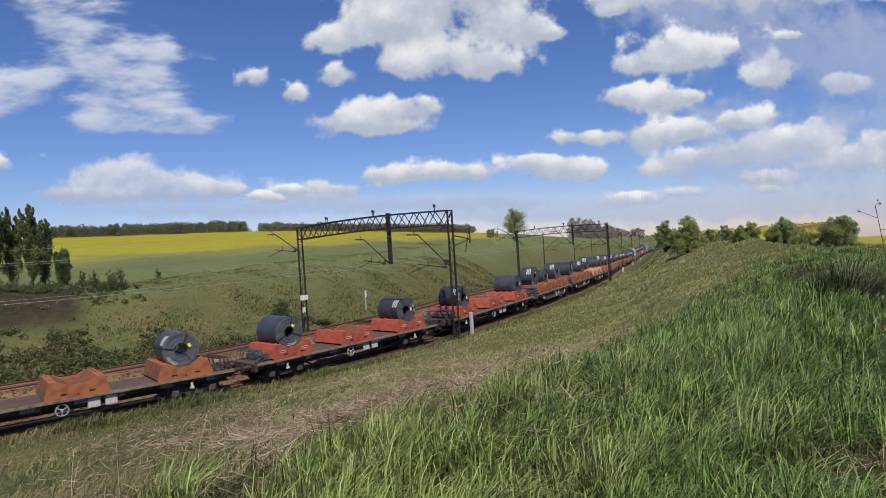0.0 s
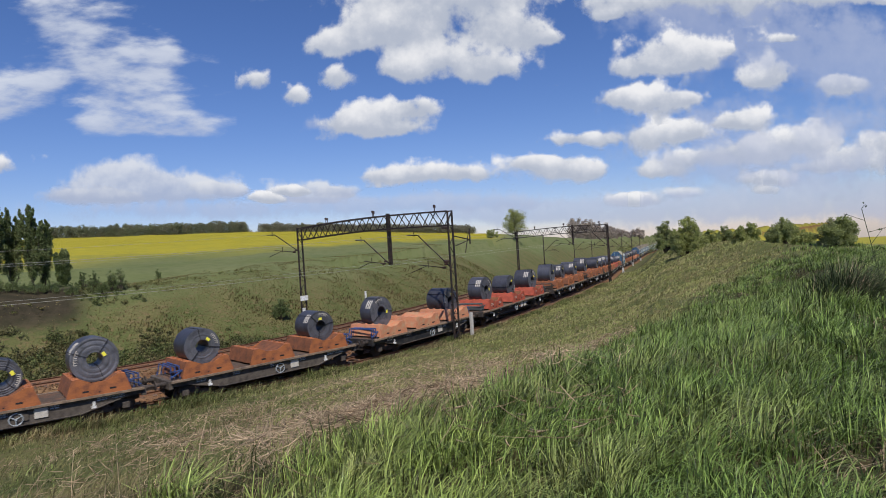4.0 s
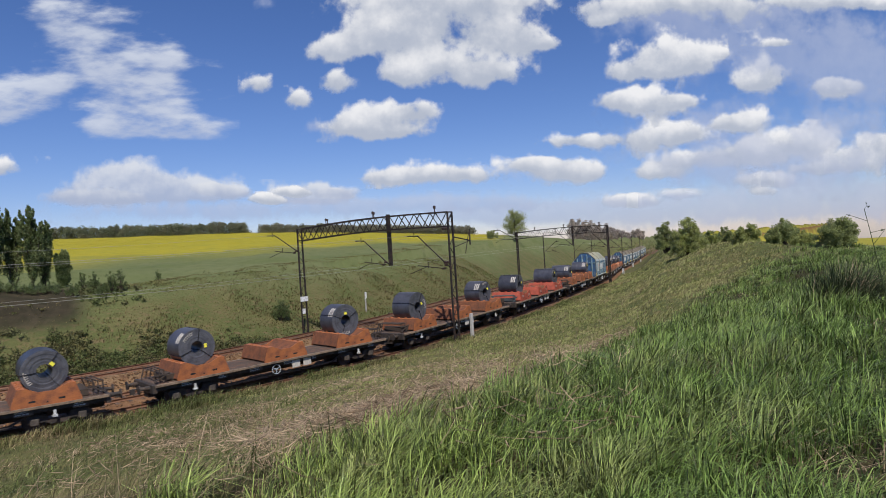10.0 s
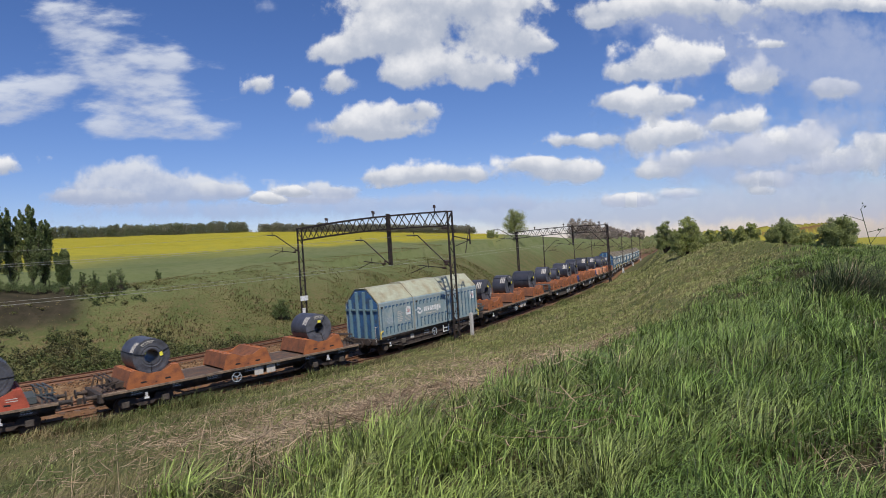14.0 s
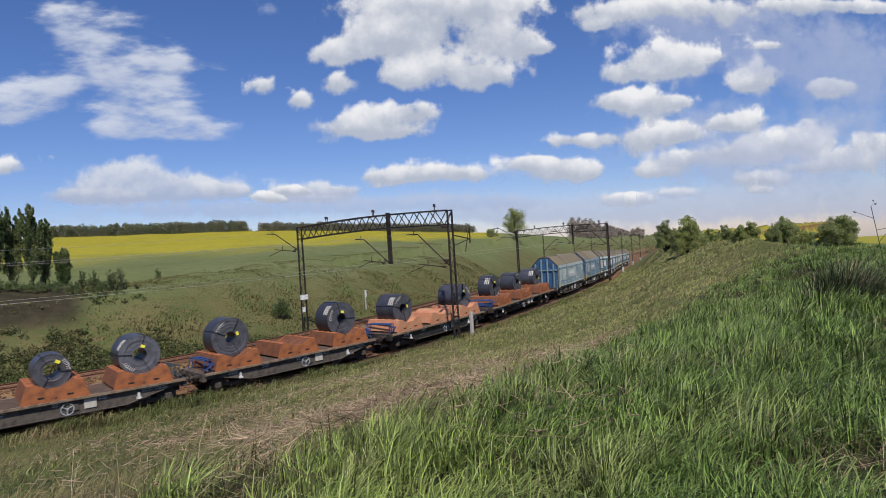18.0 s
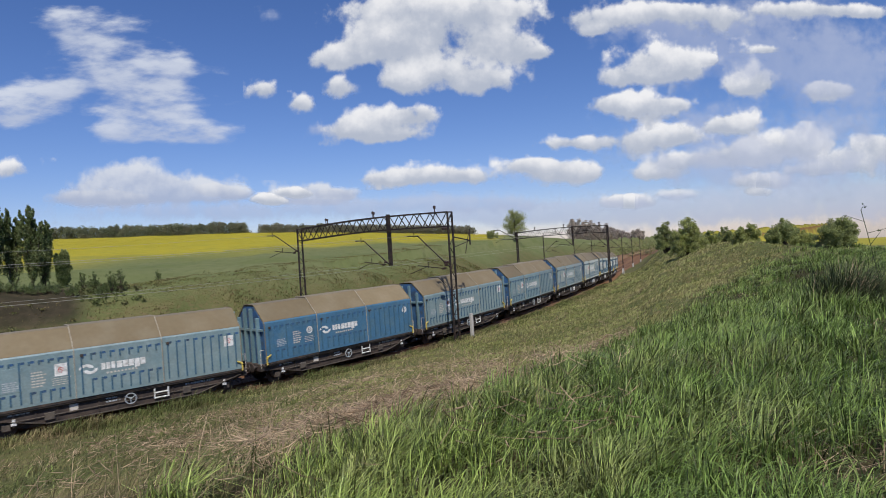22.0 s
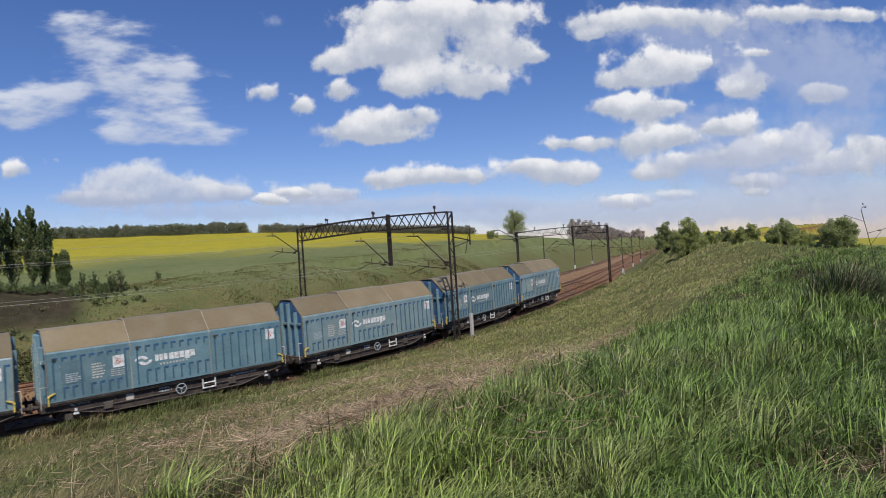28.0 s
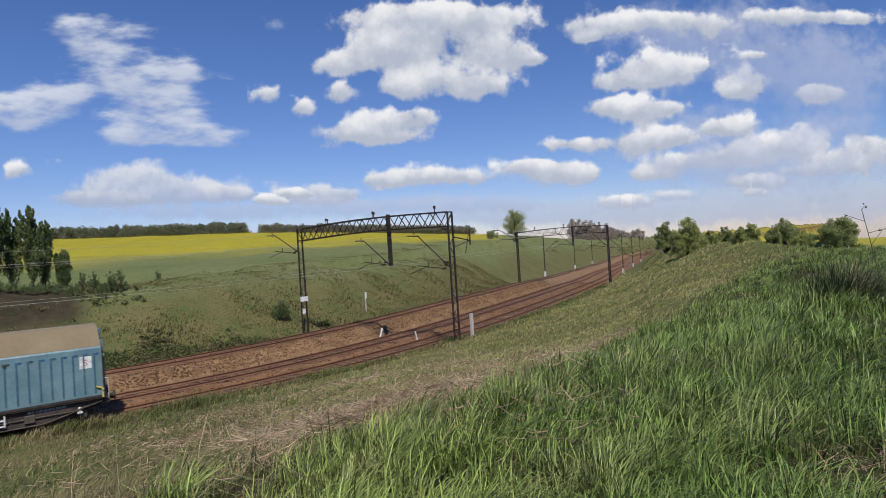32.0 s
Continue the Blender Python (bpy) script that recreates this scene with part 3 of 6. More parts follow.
def logo(parent, x, z, y):
    """Two white crescents and lettering drawn as plain blocks."""
    bm = B()
    for sgn in (1, -1):
        pts = []
        for k in range(9):
            a = math.pi * (0.05 + .95 * k / 8)
            pts.append((x + sgn * (.30 * math.cos(a) - .08), z + sgn * (.23 * math.sin(a))))
        for k in range(8, -1, -1):
            a = math.pi * (0.05 + .95 * k / 8)
            pts.append((x + sgn * (.14 * math.cos(a) - .10), z + sgn * (.09 * math.sin(a) + .02)))
        vs = [bm.verts.new((p, y - .006, q)) for p, q in pts]
        vs2 = [bm.verts.new((p, y, q)) for p, q in pts]
        n = len(vs)
        for k in range(n // 2 - 1):
            bm.faces.new((vs[k], vs[k + 1], vs[n - 2 - k], vs[n - 1 - k]))
        for k in range(n):
            bm.faces.new((vs[k], vs2[k], vs2[(k + 1) % n], vs[(k + 1) % n]))
    part("emblem", bm, "white", parent)
    for k in range(3):
        part("lettering_bar", soften(box(B(), (x + .52 + k * .20, y - .006, z - .12), (x + .68 + k * .20, y, z + .18)), .002), "white", parent)
    for k, (low, high) in enumerate(((-.14, .17), (-.14, .17), (-.14, .17), (-.23, .17), (-.14, .17))):
        part("lettering_bar", soften(box(B(), (x + 1.15 + k * .25, y - .006, z + low), (x + 1.37 + k * .25, y, z + high)), .002), "white", parent)
    bm = B()
    for k in range(9):
        box(bm, (x + .72 + k * .15, y - .006, z - .33), (x + .80 + k * .15, y, z - .25))
    part("small_lettering", bm, "lightmark", parent)["kind"] = "stuff"


def badge(parent, x, z, y, round_=False):
    if round_:
        part("badge", rod(B(), (x, y - .008, z), (x, y, z), .2, 24), "white", parent)
    else:
        part("badge", soften(box(B(), (x - .24, y - .008, z - .27), (x + .24, y, z + .27)), .003), "white", parent)
    bm = B()
    for k in range(10):
        a, b = k * .55, (k + 1) * .55
        bar(bm, (x + .1 * math.cos(a), y - .012, z + .11 * math.sin(a)), (x + .1 * math.cos(b), y - .012, z + .11 * math.sin(b)), .006, .022)
    bar(bm, (x - .06, y - .012, z + .05), (x + .07, y - .012, z - .05), .006, .03)
    part("badge_mark", bm, "bluedark" if round_ else "redmark", parent)["kind"] = "stuff"


def covered_wagon(look_="blue"):
    dark = look_ == "deepblue"
    roof = "greenroof" if look_ == "paleblue" else "tan"
    t = thing("covered_coil_wagon", {"blue": "weathered blue", "deepblue": "deep blue", "greyblue": "weathered grey-blue", "paleblue": "bleached pale blue"}[look_] + " covered steel-coil wagon with three telescopic hoods", "goods wagon", "covered wagons")
    half = 6.02
    # fish-belly underframe
    for sy in (-1, 1):
        prof = [(-5.6, 1.12), (5.6, 1.12), (5.6, .84), (4.6, .74), (3.2, .38), (-3.2, .38), (-4.6, .74), (-5.6, .84)]
        part("side_sill", prism(B(), prof, sy * 1.22 - .05, sy * 1.22 + .05), "sillbrown", t)
        part("sill_lip", bar(bar(bar(B(), (-3.2, sy * 1.27, .38), (3.2, sy * 1.27, .38), .16, .03), (3.2, sy * 1.27, .38), (4.6, sy * 1.27, .74), .16, .03), (-3.2, sy * 1.27, .38), (-4.6, sy * 1.27, .74), .16, .03), "framegrey", t)
        part("sill_flange", box(B(), (-5.6, sy * 1.3 - .12, 1.08), (5.6, sy * 1.3 + .12, 1.15)), "frame", t)
        part("guide_rail", box(B(), (-5.5, sy * 1.42 - .03, 1.15), (5.5, sy * 1.42 + .05, 1.25)), "frame", t)
    part("floor", box(B(), (-5.55, -1.2, .95), (5.55, 1.2, 1.12)), "deck", t)
    part("centre_sill", box(B(), (-5.5, -.3, .55), (5.5, .3, .95)), "frame", t)
    for sx in (-1, 1):
        part("headstock", soften(box(B(), (sx * 5.6 - .12, -1.3, .82), (sx * 5.6 + .12, 1.3, 1.2)), .02), "frame", t)
        # ribbed end wall
        prof = [(-1.36, 1.15), (-1.36, HK - .02), (-.48, HT - .1), (.48, HT - .1), (1.36, HK - .02), (1.36, 1.15)]
        e = part("end_wall", prism(B(), prof, sx * 5.40 - .05, sx * 5.40 + .03, "x"), "bluedark", t)
        for yy in (-.95, -.32, .32, .95):
            top = HT - .2 if abs(yy) < .5 else HK + .3
            part("end_post", soften(box(B(), (sx * 5.43, yy - .07, 1.15), (sx * 5.43 + sx * .2, yy + .07, top)), .02), "blue", e)
        part("end_rail", box(B(), (sx * 5.43, -1.36, 2.95), (sx * 5.43 + sx * .14, 1.36, 3.07)), "blue", e)
        # yellow hand lever and grab rails at the corners
        for sy in (-1,):
            bm = box(B(), (sx * 5.42 - .035, sy * 1.5 - .03, 1.14), (sx * 5.42 + .035, sy * 1.5 + .03, 1.55))
            bar(bm, (sx * 5.42, sy * 1.5, 1.55), (sx * 5.42 - sx * .26, sy * 1.5, 1.66), .06, .07)
            rod(bm, (sx * 5.42, sy * 1.48, 1.5), (sx * 5.42, sy * 1.56, 1.5), .05, 8)
            part("locking_lever", soften(bm, .008), "yellow", t, "yellow locking lever")
            bm = rod(B(), (sx * 5.68, sy * 1.3, 1.0), (sx * 5.68, sy * 1.3, 1.95), .016, 6)
            rod(bm, (sx * 5.68, sy * 1.3, 1.95), (sx * 5.45, sy * 1.3, 1.95), .016, 6)
            part("grab_rail", bm, "lightmark", t)
    # hoods
    for k in range(3):
        x0, x1 = HOOD_ENDS[k], HOOD_ENDS[k + 1]
        g = .055 if k == 1 else 0
        if k == 1:
            x0, x1 = x0 - .06, x1 + .06
        hood = part("hood", shell(B(), [hood_profile(g)[i] for i in (0, 1, 2)] + [(-1.37 - g, HK + .1)], x0, x1, .02), look_, t)
        hf = part("hood_side", shell(B(), [(-y, z) for y, z in ([hood_profile(g)[i] for i in (0, 1, 2)] + [(-1.37 - g, HK + .1)])][::-1], x0, x1, .02), look_, hood)
        part("roof_panel", shell(B(), [(-1.41 - g, HK + .07 )] + hood_profile(g + .01)[2:8] + [(1.41 + g, HK + .07)], x0, x1, .012), roof, hood, "dusty hood roof")
        # pale edge strips
        for xe in (x0 + .02, x1 - .02):
            pr = hood_profile(g + .015)
            bm = B()
            for i in range(len(pr) - 1):
                bar(bm, (xe, *pr[i]), (xe, *pr[i + 1]), .03, .03)
            part("edge_strip", bm, "tan" if k != 1 else "rim", hood)
        n = 9
        yv = -1.45 - g
        for i in range(n):
            xx = x0 + (x1 - x0) * (i + .75) / (n + .5)
            high = HK - .2
            spans = [(HB + .14, high)]
            if k == 1 and i >= 1:
                spans = [(HB + .14, 2.02), (2.88, high)]
            if k == 0 and i in (1, 2, 3, 4, 5, 6, 7):
                spans = [(HB + .14, 1.85), (high - .16, high)] if i != 3 else [(HB + .14, high)]
            for z0, z1 in spans:
                bm = box(B(), (xx - .03, yv - .03, z0), (xx + .03, yv, z1))
                part("rib", bm, "rib", hood)
                part("drain_slot", box(B(), (xx + .05, yv - .006, z1 - .1), (xx + .2, yv + .002, z1)), "bluedark", hood)
        if k == 1:
            logo(hood, x0 + .55, 2.46, yv - .004)
        if k == 0:
            part("panel", box(B(), (x0 + .55, yv - .012, 1.95), (x0 + 1.45, yv, 2.95)), look_, hood)
            bars_text(hood, x0 + .72, 2.35, .65, 5, .085, .05, yv - .014, "greymark", 3)
            bars_text(hood, x0 + 1.75, 2.62, .55, 6, .12, .06, yv - .004, "lightmark", 4)
            badge(hood, x0 + 2.85, 2.62, yv - .004, dark)
            bars_text(hood, x0 + 2.5, 2.25, .75, 4, .09, .03, yv - .004, "lightmark", 6)
        if k == 2:
            badge(hood, x1 - .65, 2.78, yv - .004, dark)
        part("lifting_lug", box(B(), (x0 + .25, yv - .06, HK - .32), (x0 + .37, yv, HK - .2)), "frame", hood)
    # under-sill fittings
    fr = new("side_fittings")
    fr.parent = t
    bm = B()
    for a, b in (((-.0, 1.02), (0, .55)), ((.62, 1.02), (.62, .55)), ((0, .58), (.62, .58)), ((0, .82), (.62, .82))):
        rod(bm, (1.15 + a[0], -1.36, a[1]), (1.15 + b[0], -1.36, b[1]), .035, 6)
    part("step_frame", bm, "white", fr, "white step frame")
    handwheel(t, .1, -1.38, .78, .24, "greymark")
    for k in range(14):
        xx = -5.2 + k * .8
        part("stiffener", box(B(), (xx - .025, -1.31, .9 if abs(xx) > 4.4 else .46), (xx + .025, -1.268, 1.08)), "sillbrown", fr)
    part("brake_pipe", rod(rod(B(), (-4.3, -1.33, .70), (4.3, -1.33, .70), .022, 6), (4.3, -1.33, .70), (5.4, -1.33, .95), .022, 6), "framegrey", fr)
    for xx in (-3.3, 2.45):
        part("valve_box", soften(box(B(), (xx, -1.36, .52), (xx + .38, -1.275, .84)), .015), "framegrey", fr)
    bars_text(fr, -4.6, .95, 1.0, 1, .1, .06, -1.275, "greymark", 8)
    bars_text(fr, -.9, .92, .6, 2, .14, .07, -1.275, "greymark", 9)
    bars_text(fr, 2.6, .9, 1.6, 1, .12, .09, -1.275, "greymark", 10)
    part("label_frame", box(B(), (-2.35, -1.285, .72), (-2.0, -1.272, 1.0)), "lightmark", fr)
    for xx in (-4.4, 4.5):
        bm = box(B(), (xx - .05, -1.32, .62), (xx + .05, -1.27, .82))
        box(bm, (xx - .1, -1.34, .55), (xx + .1, -1.26, .64))
        part("roping_hook", bm, "white", fr)
    buffers(t, half)
    for x in (-3.75, 3.75):
        bogie(t, x)
    return t


CRADLE_H = .80


def cradle(parent, x, material, base, wide=1.22, deep=1.18, marks=True):
    """Steel saddle with a V-shaped bed for one coil, whose axis lies across the wagon."""
    c = new("coil_cradle")
    c.parent = parent
    c.matrix_basis = pose(x, 0, base)
    H = CRADLE_H
    top = wide * .82
    plate = [(-wide, 0), (-wide, .1), (-top, H), (-top + .30, H), (-.30, .58), (.30, .58), (top - .30, H), (top, H), (wide, .1), (wide, 0)]
    for sy in (-1, 1):
        part("end_plate", prism(B(), plate, sy * deep - .03, sy * deep + .03), material, c)
    # outer slopes and the bed
    for sx in (-1, 1):
        bm = B()
        q = [(sx * wide, -deep, .1), (sx * top, -deep, H), (sx * top, deep, H), (sx * wide, deep, .1)]
        vs = [bm.verts.new(v) for v in q] + [bm.verts.new((v[0] - sx * .04, v[1], v[2])) for v in q]
        for f in BOXF:
            bm.faces.new([vs[i] for i in f])
        bmesh.ops.recalc_face_normals(bm, faces=bm.faces)
        part("side_plate", bm, "rust" if material != "red" and material != "cream" else material, c)
        bm = B()
        for k in range(4):
            y0 = -deep + .2 + k * (2 * deep - .3) / 4
            y1 = y0 + .18
            prism(bm, [(sx * (top - .16), H + .004), (sx * (top - .15), H + .07), (sx * (top - .03), H + .004)], y0, y1)
        part("stop_teeth", bm, material, c)["kind"] = "stuff"
        part("top_ledge", box(B(), (sx * (top - .30) if sx > 0 else -top, -deep, H - .04), (top if sx > 0 else -(top - .30), deep, H + .003)), material, c)
        bm = B()
        q = [(sx * (top - .28), -deep + .03, H), (sx * .24, -deep + .03, .46), (sx * .24, deep - .03, .46), (sx * (top - .28), deep - .03, H)]
        vs = [bm.verts.new(v) for v in q] + [bm.verts.new((v[0], v[1], v[2] - .05)) for v in q]
        for f in BOXF:
            bm.faces.new([vs[i] for i in f])
        bmesh.ops.recalc_face_normals(bm, faces=bm.faces)
        part("bed_plate", bm, material if material == "cream" else "rust", c)
    part("floor_plate", box(B(), (-.3, -deep + .03, .41), (.3, deep - .03, .46)), "rust", c)
    for sx in (-1, 1):
        part("slot", soften(box(B(), (sx * .55 - .13, -deep - .034, .17), (sx * .55 + .13, -deep - .028, .25)), .002), "strap", c)
        if marks:
            bm = B()
            for k in range(2):
                box(bm, (sx * .72 - .22, -deep - .035, .34 + k * .1), (sx * .72 + .2, -deep - .031, .375 + k * .1))
            part("stripe", bm, "lightmark", c)
    part("drain_hole", rod(B(), (0, -deep - .034, .12), (0, -deep - .028, .12), .035, 10), "strap", c)
    return c


def end_gear(parent, sx, x, base, material):
    """Folded cover bows, railing and chute plates standing at a wagon's end."""
    g = new("end_gear")
    g.parent = parent
    for k in range(3):
        bm = rod(B(), (x - sx * (.15 + k * .2), -1.05, base), (x - sx * (.15 + k * .2), -1.05, base + .62), .035, 6)
        rod(bm, (x - sx * (.15 + k * .2), -1.05, base + .6), (x - sx * (.3 + k * .2), 1.05, base + .55), .04, 6)
        rod(bm, (x - sx * (.15 + k * .2), 1.05, base), (x - sx * (.3 + k * .2), 1.05, base + .55), .035, 6)
        part("folded_bow", bm, material, g)
    part("end_plate", box(B(), (x - sx * 1.25, -.9, base + .02), (x - sx * .72, .9, base + .30), None), material, g)
    bm = bar(B(), (x - sx * .05, -1.15, base + .4), (x - sx * .8, -1.15, base + .4), .05)
    bar(bm, (x - sx * .05, -1.15, base + .1), (x - sx * .8, -1.15, base + .45), .05)
    part("end_rail", bm, material, g)
    return g


def coil_wagon(long, paint, frame, gear):
    kind = {"red": "red", "orange": "rusty orange", "cream": "pale orange"}[paint]
    t = thing("coil_wagon", ("long flat" if long else "short fish-bellied") + " steel-coil wagon with three " + kind + " cradles", "goods wagon", "open coil wagons")
    half = 7.6 if long else 6.02
    h = half - .62
    base = 1.22
    for sy in (-1, 1):
        if long:
            prof = [(-h, 1.12), (h, 1.12), (h, .90), (-h, .90)]
        else:
            prof = [(-h, 1.12), (h, 1.12), (h, .92), (h - 1.0, .84), (h - 2.6, .46), (-h + 2.6, .46), (-h + 1.0, .84), (-h, .92)]
        part("side_sill", prism(B(), prof, sy * 1.25 - .05, sy * 1.25 + .05), frame, t)
        if not long:
            part("sill_lip", bar(bar(bar(B(), (-h + 2.6, sy * 1.3, .46), (h - 2.6, sy * 1.3, .46), .16, .03), (h - 2.6, sy * 1.3, .46), (h - 1.0, sy * 1.3, .84), .16, .03), (-h + 2.6, sy * 1.3, .46), (-h + 1.0, sy * 1.3, .84), .16, .03), "framegrey", t)
        part("sill_flange", box(B(), (-h, sy * 1.34 - .14, 1.10), (h, sy * 1.34 + .1, 1.2)), "sill", t)
        if long:
            part("truss_rod", bar(bar(bar(B(), (-3.2, sy * 1.0, .45), (3.2, sy * 1.0, .45), .09), (-3.2, sy * 1.0, .45), (-4.2, sy * 1.0, .9), .09), (3.2, sy * 1.0, .45), (4.2, sy * 1.0, .9), .09), "frame", t)
    part("deck", box(B(), (-h, -1.2, 1.06), (h, 1.2, 1.2)), "deck", t)
    part("centre_sill", box(B(), (-h, -.32, .5), (h, .32, 1.06)), "frame", t)
    for k in range(9):
        xx = -h + .5 + k * (2 * h - 1) / 8
        part("cross_bearer", box(B(), (xx - .06, -1.2, .82), (xx + .06, 1.2, 1.06)), "frame", t)
    for sx in (-1, 1):
        part("headstock", soften(box(B(), (sx * h - .1, -1.35, .8), (sx * h + .1, 1.35, 1.22)), .02), frame, t)
        end_gear(t, sx, sx * h, 1.22, gear)
    pitch = 4.62 if long else 3.55
    for k in (-1, 0, 1):
        cradle(t, k * pitch, paint, 1.2, 1.30 if not long else 1.32, 1.36, paint == "red")
    fr = new("side_fittings")
    fr.parent = t
    yv = -1.315
    r = random.Random(5 if long else 6)
    for xx in (-h + 1.2, -h + 3.1, -2.2, -.2, 1.6, 3.4, h - 1.4):
        w = r.uniform(.3, .8)
        part("data_plate", box(B(), (xx, yv + .002 - .01, .86), (xx + w, yv, 1.06)), "framegrey", fr)
        bars_text(fr, xx + .04, 1.0, w - .08, 2, .09, .05, yv - .011, "greymark" if frame != "frameblack" else "lightmark", r.randint(0, 999))
    for xx in (.35, 1.05):
        part("brake_plate", soften(box(B(), (xx, yv - .03, .62), (xx + .5, yv, 1.04)), .01), "lightmark" if r.random() < .4 else "framegrey", fr)
    handwheel(t, -.65 if long else .4, yv - .05, .74, .25, "greymark")
    for xx in (-h + 1.9, h - 2.1):
        bm = box(B(), (xx - .05, yv - .05, .7), (xx + .05, yv, .92))
        box(bm, (xx - .1, yv - .07, .62), (xx + .1, yv, .72))
        part("roping_hook", bm, "white", fr)
    buffers(t, half)
    for sx in (-1, 1):
        bogie(t, sx * (half - (2.55 if long else 2.27)))
    return t


def steel_coil(radius, bore, length, seed, tag_at=1, chalk=True, white_side=True):
    """A strip coil lying across the wagon: its axis is local y, its foot at the origin."""
    t = thing("steel_coil", "dark grey hot-rolled steel coil with straps, resting in a wagon cradle", "steel coil", "steel coils")
    r = random.Random(seed)
    n = 48
    L = length / 2
    c = radius
    bm = B()
    rings = []
    spec = ((radius, -L), (radius, L), (bore, L), (bore, -L))
    for rad, y in spec:
        rings.append([bm.verts.new((rad * math.cos(2 * math.pi * k / n), y, c + rad * math.sin(2 * math.pi * k / n))) for k in range(n)])
    for i in (0, 2):
        for k in range(n):
            f = bm.faces.new((rings[i][k], rings[i][(k + 1) % n], rings[i + 1][(k + 1) % n], rings[i + 1][k]))
            f.smooth = True
    bmesh.ops.recalc_face_normals(bm, faces=bm.faces)
    body = part("wrap", bm, "coil", t)
    # strip edges: many thin rings, some standing proud
    for sy in (-1, 1):
        bm = B()
        m = 9
        prev = None
        for j in range(m + 1):
            rad = bore + (radius - bore) * j / m
            y = sy * (L + (r.uniform(-.012, .012) if 0 < j < m else 0))
            ring = [bm.verts.new((rad * math.cos(2 * math.pi * k / n), y, c + rad * math.sin(2 * math.pi * k / n))) for k in range(n)]
            if prev:
                for k in range(n):
                    q = (prev[k], prev[(k + 1) % n], ring[(k + 1) % n], ring[k])
                    bm.faces.new(q if sy > 0 else q[::-1])
            prev = ring
        bmesh.ops.recalc_face_normals(bm, faces=bm.faces)
        part("edge_face", bm, "coilface", t)
    a0 = r.uniform(0, 6.28)
    for k in range(3):
        a = a0 + k * 2.0944 + r.uniform(-.25, .25)
        ca, sa = math.cos(a), math.sin(a)
        bm = B()
        p = [(bore * .96, -L - .02), (radius + .012, -L - .02), (radius + .012, L + .02), (bore * .96, L + .02)]
        for i in range(4):
            u, v = p[i], p[(i + 1) % 4]
            bar(bm, (u[0] * ca, u[1], c + u[0] * sa), (v[0] * ca, v[1], c + v[0] * sa), .045, .02)
        part("strap", bm, "strap", t)
    if tag_at is not None:
        a = r.uniform(-.2, 1.7)
        rad = bore + .1
        m = Matrix.Translation((rad * math.cos(a), -L - .035, c + rad * math.sin(a))) @ Matrix.Rotation(-a, 4, "Y")
        part("tag", box(B(), (-.07, -.008, -.1), (.07, .008, .1), m), "tag", t, "bright yellow paper tag")
    if chalk:
        bm = B()
        a = r.uniform(0, 6.28)
        for k in range(6):
            b = a + (k - 2.5) * .14
            rad = bore + (radius - bore) * .68
            m = Matrix.Translation((rad * math.cos(b), -L - .018, c + rad * math.sin(b))) @ Matrix.Rotation(-b + 1.57, 4, "Y")
            box(bm, (-.05, -.004, -.07), (-.02, .004, .07), m)
            box(bm, (-.02, -.004, .04), (.05, .004, .07), m)
        part("chalk_mark", bm, "lightmark", t)["kind"] = "stuff"
    if white_side:
        bm = B()
        for k in range(3):
            for j in range(5):
                a = 2.3 + j * .1
                y = -L + .12 + k * .16
                m = Matrix.Translation((radius * math.cos(a), y, c + radius * math.sin(a))) @ Matrix.Rotation(-a, 4, "Y")
                box(bm, (-.002, -.05, -.1), (.008, .05, .1), m)
        part("painted_number", bm, "lightmark", t)["kind"] = "stuff"
    return t


# ---- the train ----
ROLL = [(0, 11.65), (3, 11.85), (6, 12.0), (9, 12.1), (13, 12.2), (16, 12.35), (19, 12.35), (21, 12.1), (23, 11.85), (25.5, 11.6), (28, 11.4), (30, 11.2), (32, 11.05)]
_tt = np.arange(0, 32.001, .01)
_vv = np.interp(_tt, *zip(*ROLL))
_run = np.concatenate([[0], np.cumsum((_vv[1:] + _vv[:-1]) / 2 * .01)])


def rolled(t):
    return float(np.interp(t, _tt, _run))


def on_track(s, span):
    """Pose of a vehicle whose middle is s along the near track, its bogies span apart."""
    xa, ya, za, _ = (float(v) for v in line_at(s - span / 2))
    xb, yb, zb, _ = (float(v) for v in line_at(s + span / 2))
    a, b = Vector((xa, ya, za)), Vector((xb, yb, zb))
    d = b - a
    m = d.to_track_quat("X", "Z").to_matrix().to_4x4()
    m.translation = (a + b) / 2
    return m


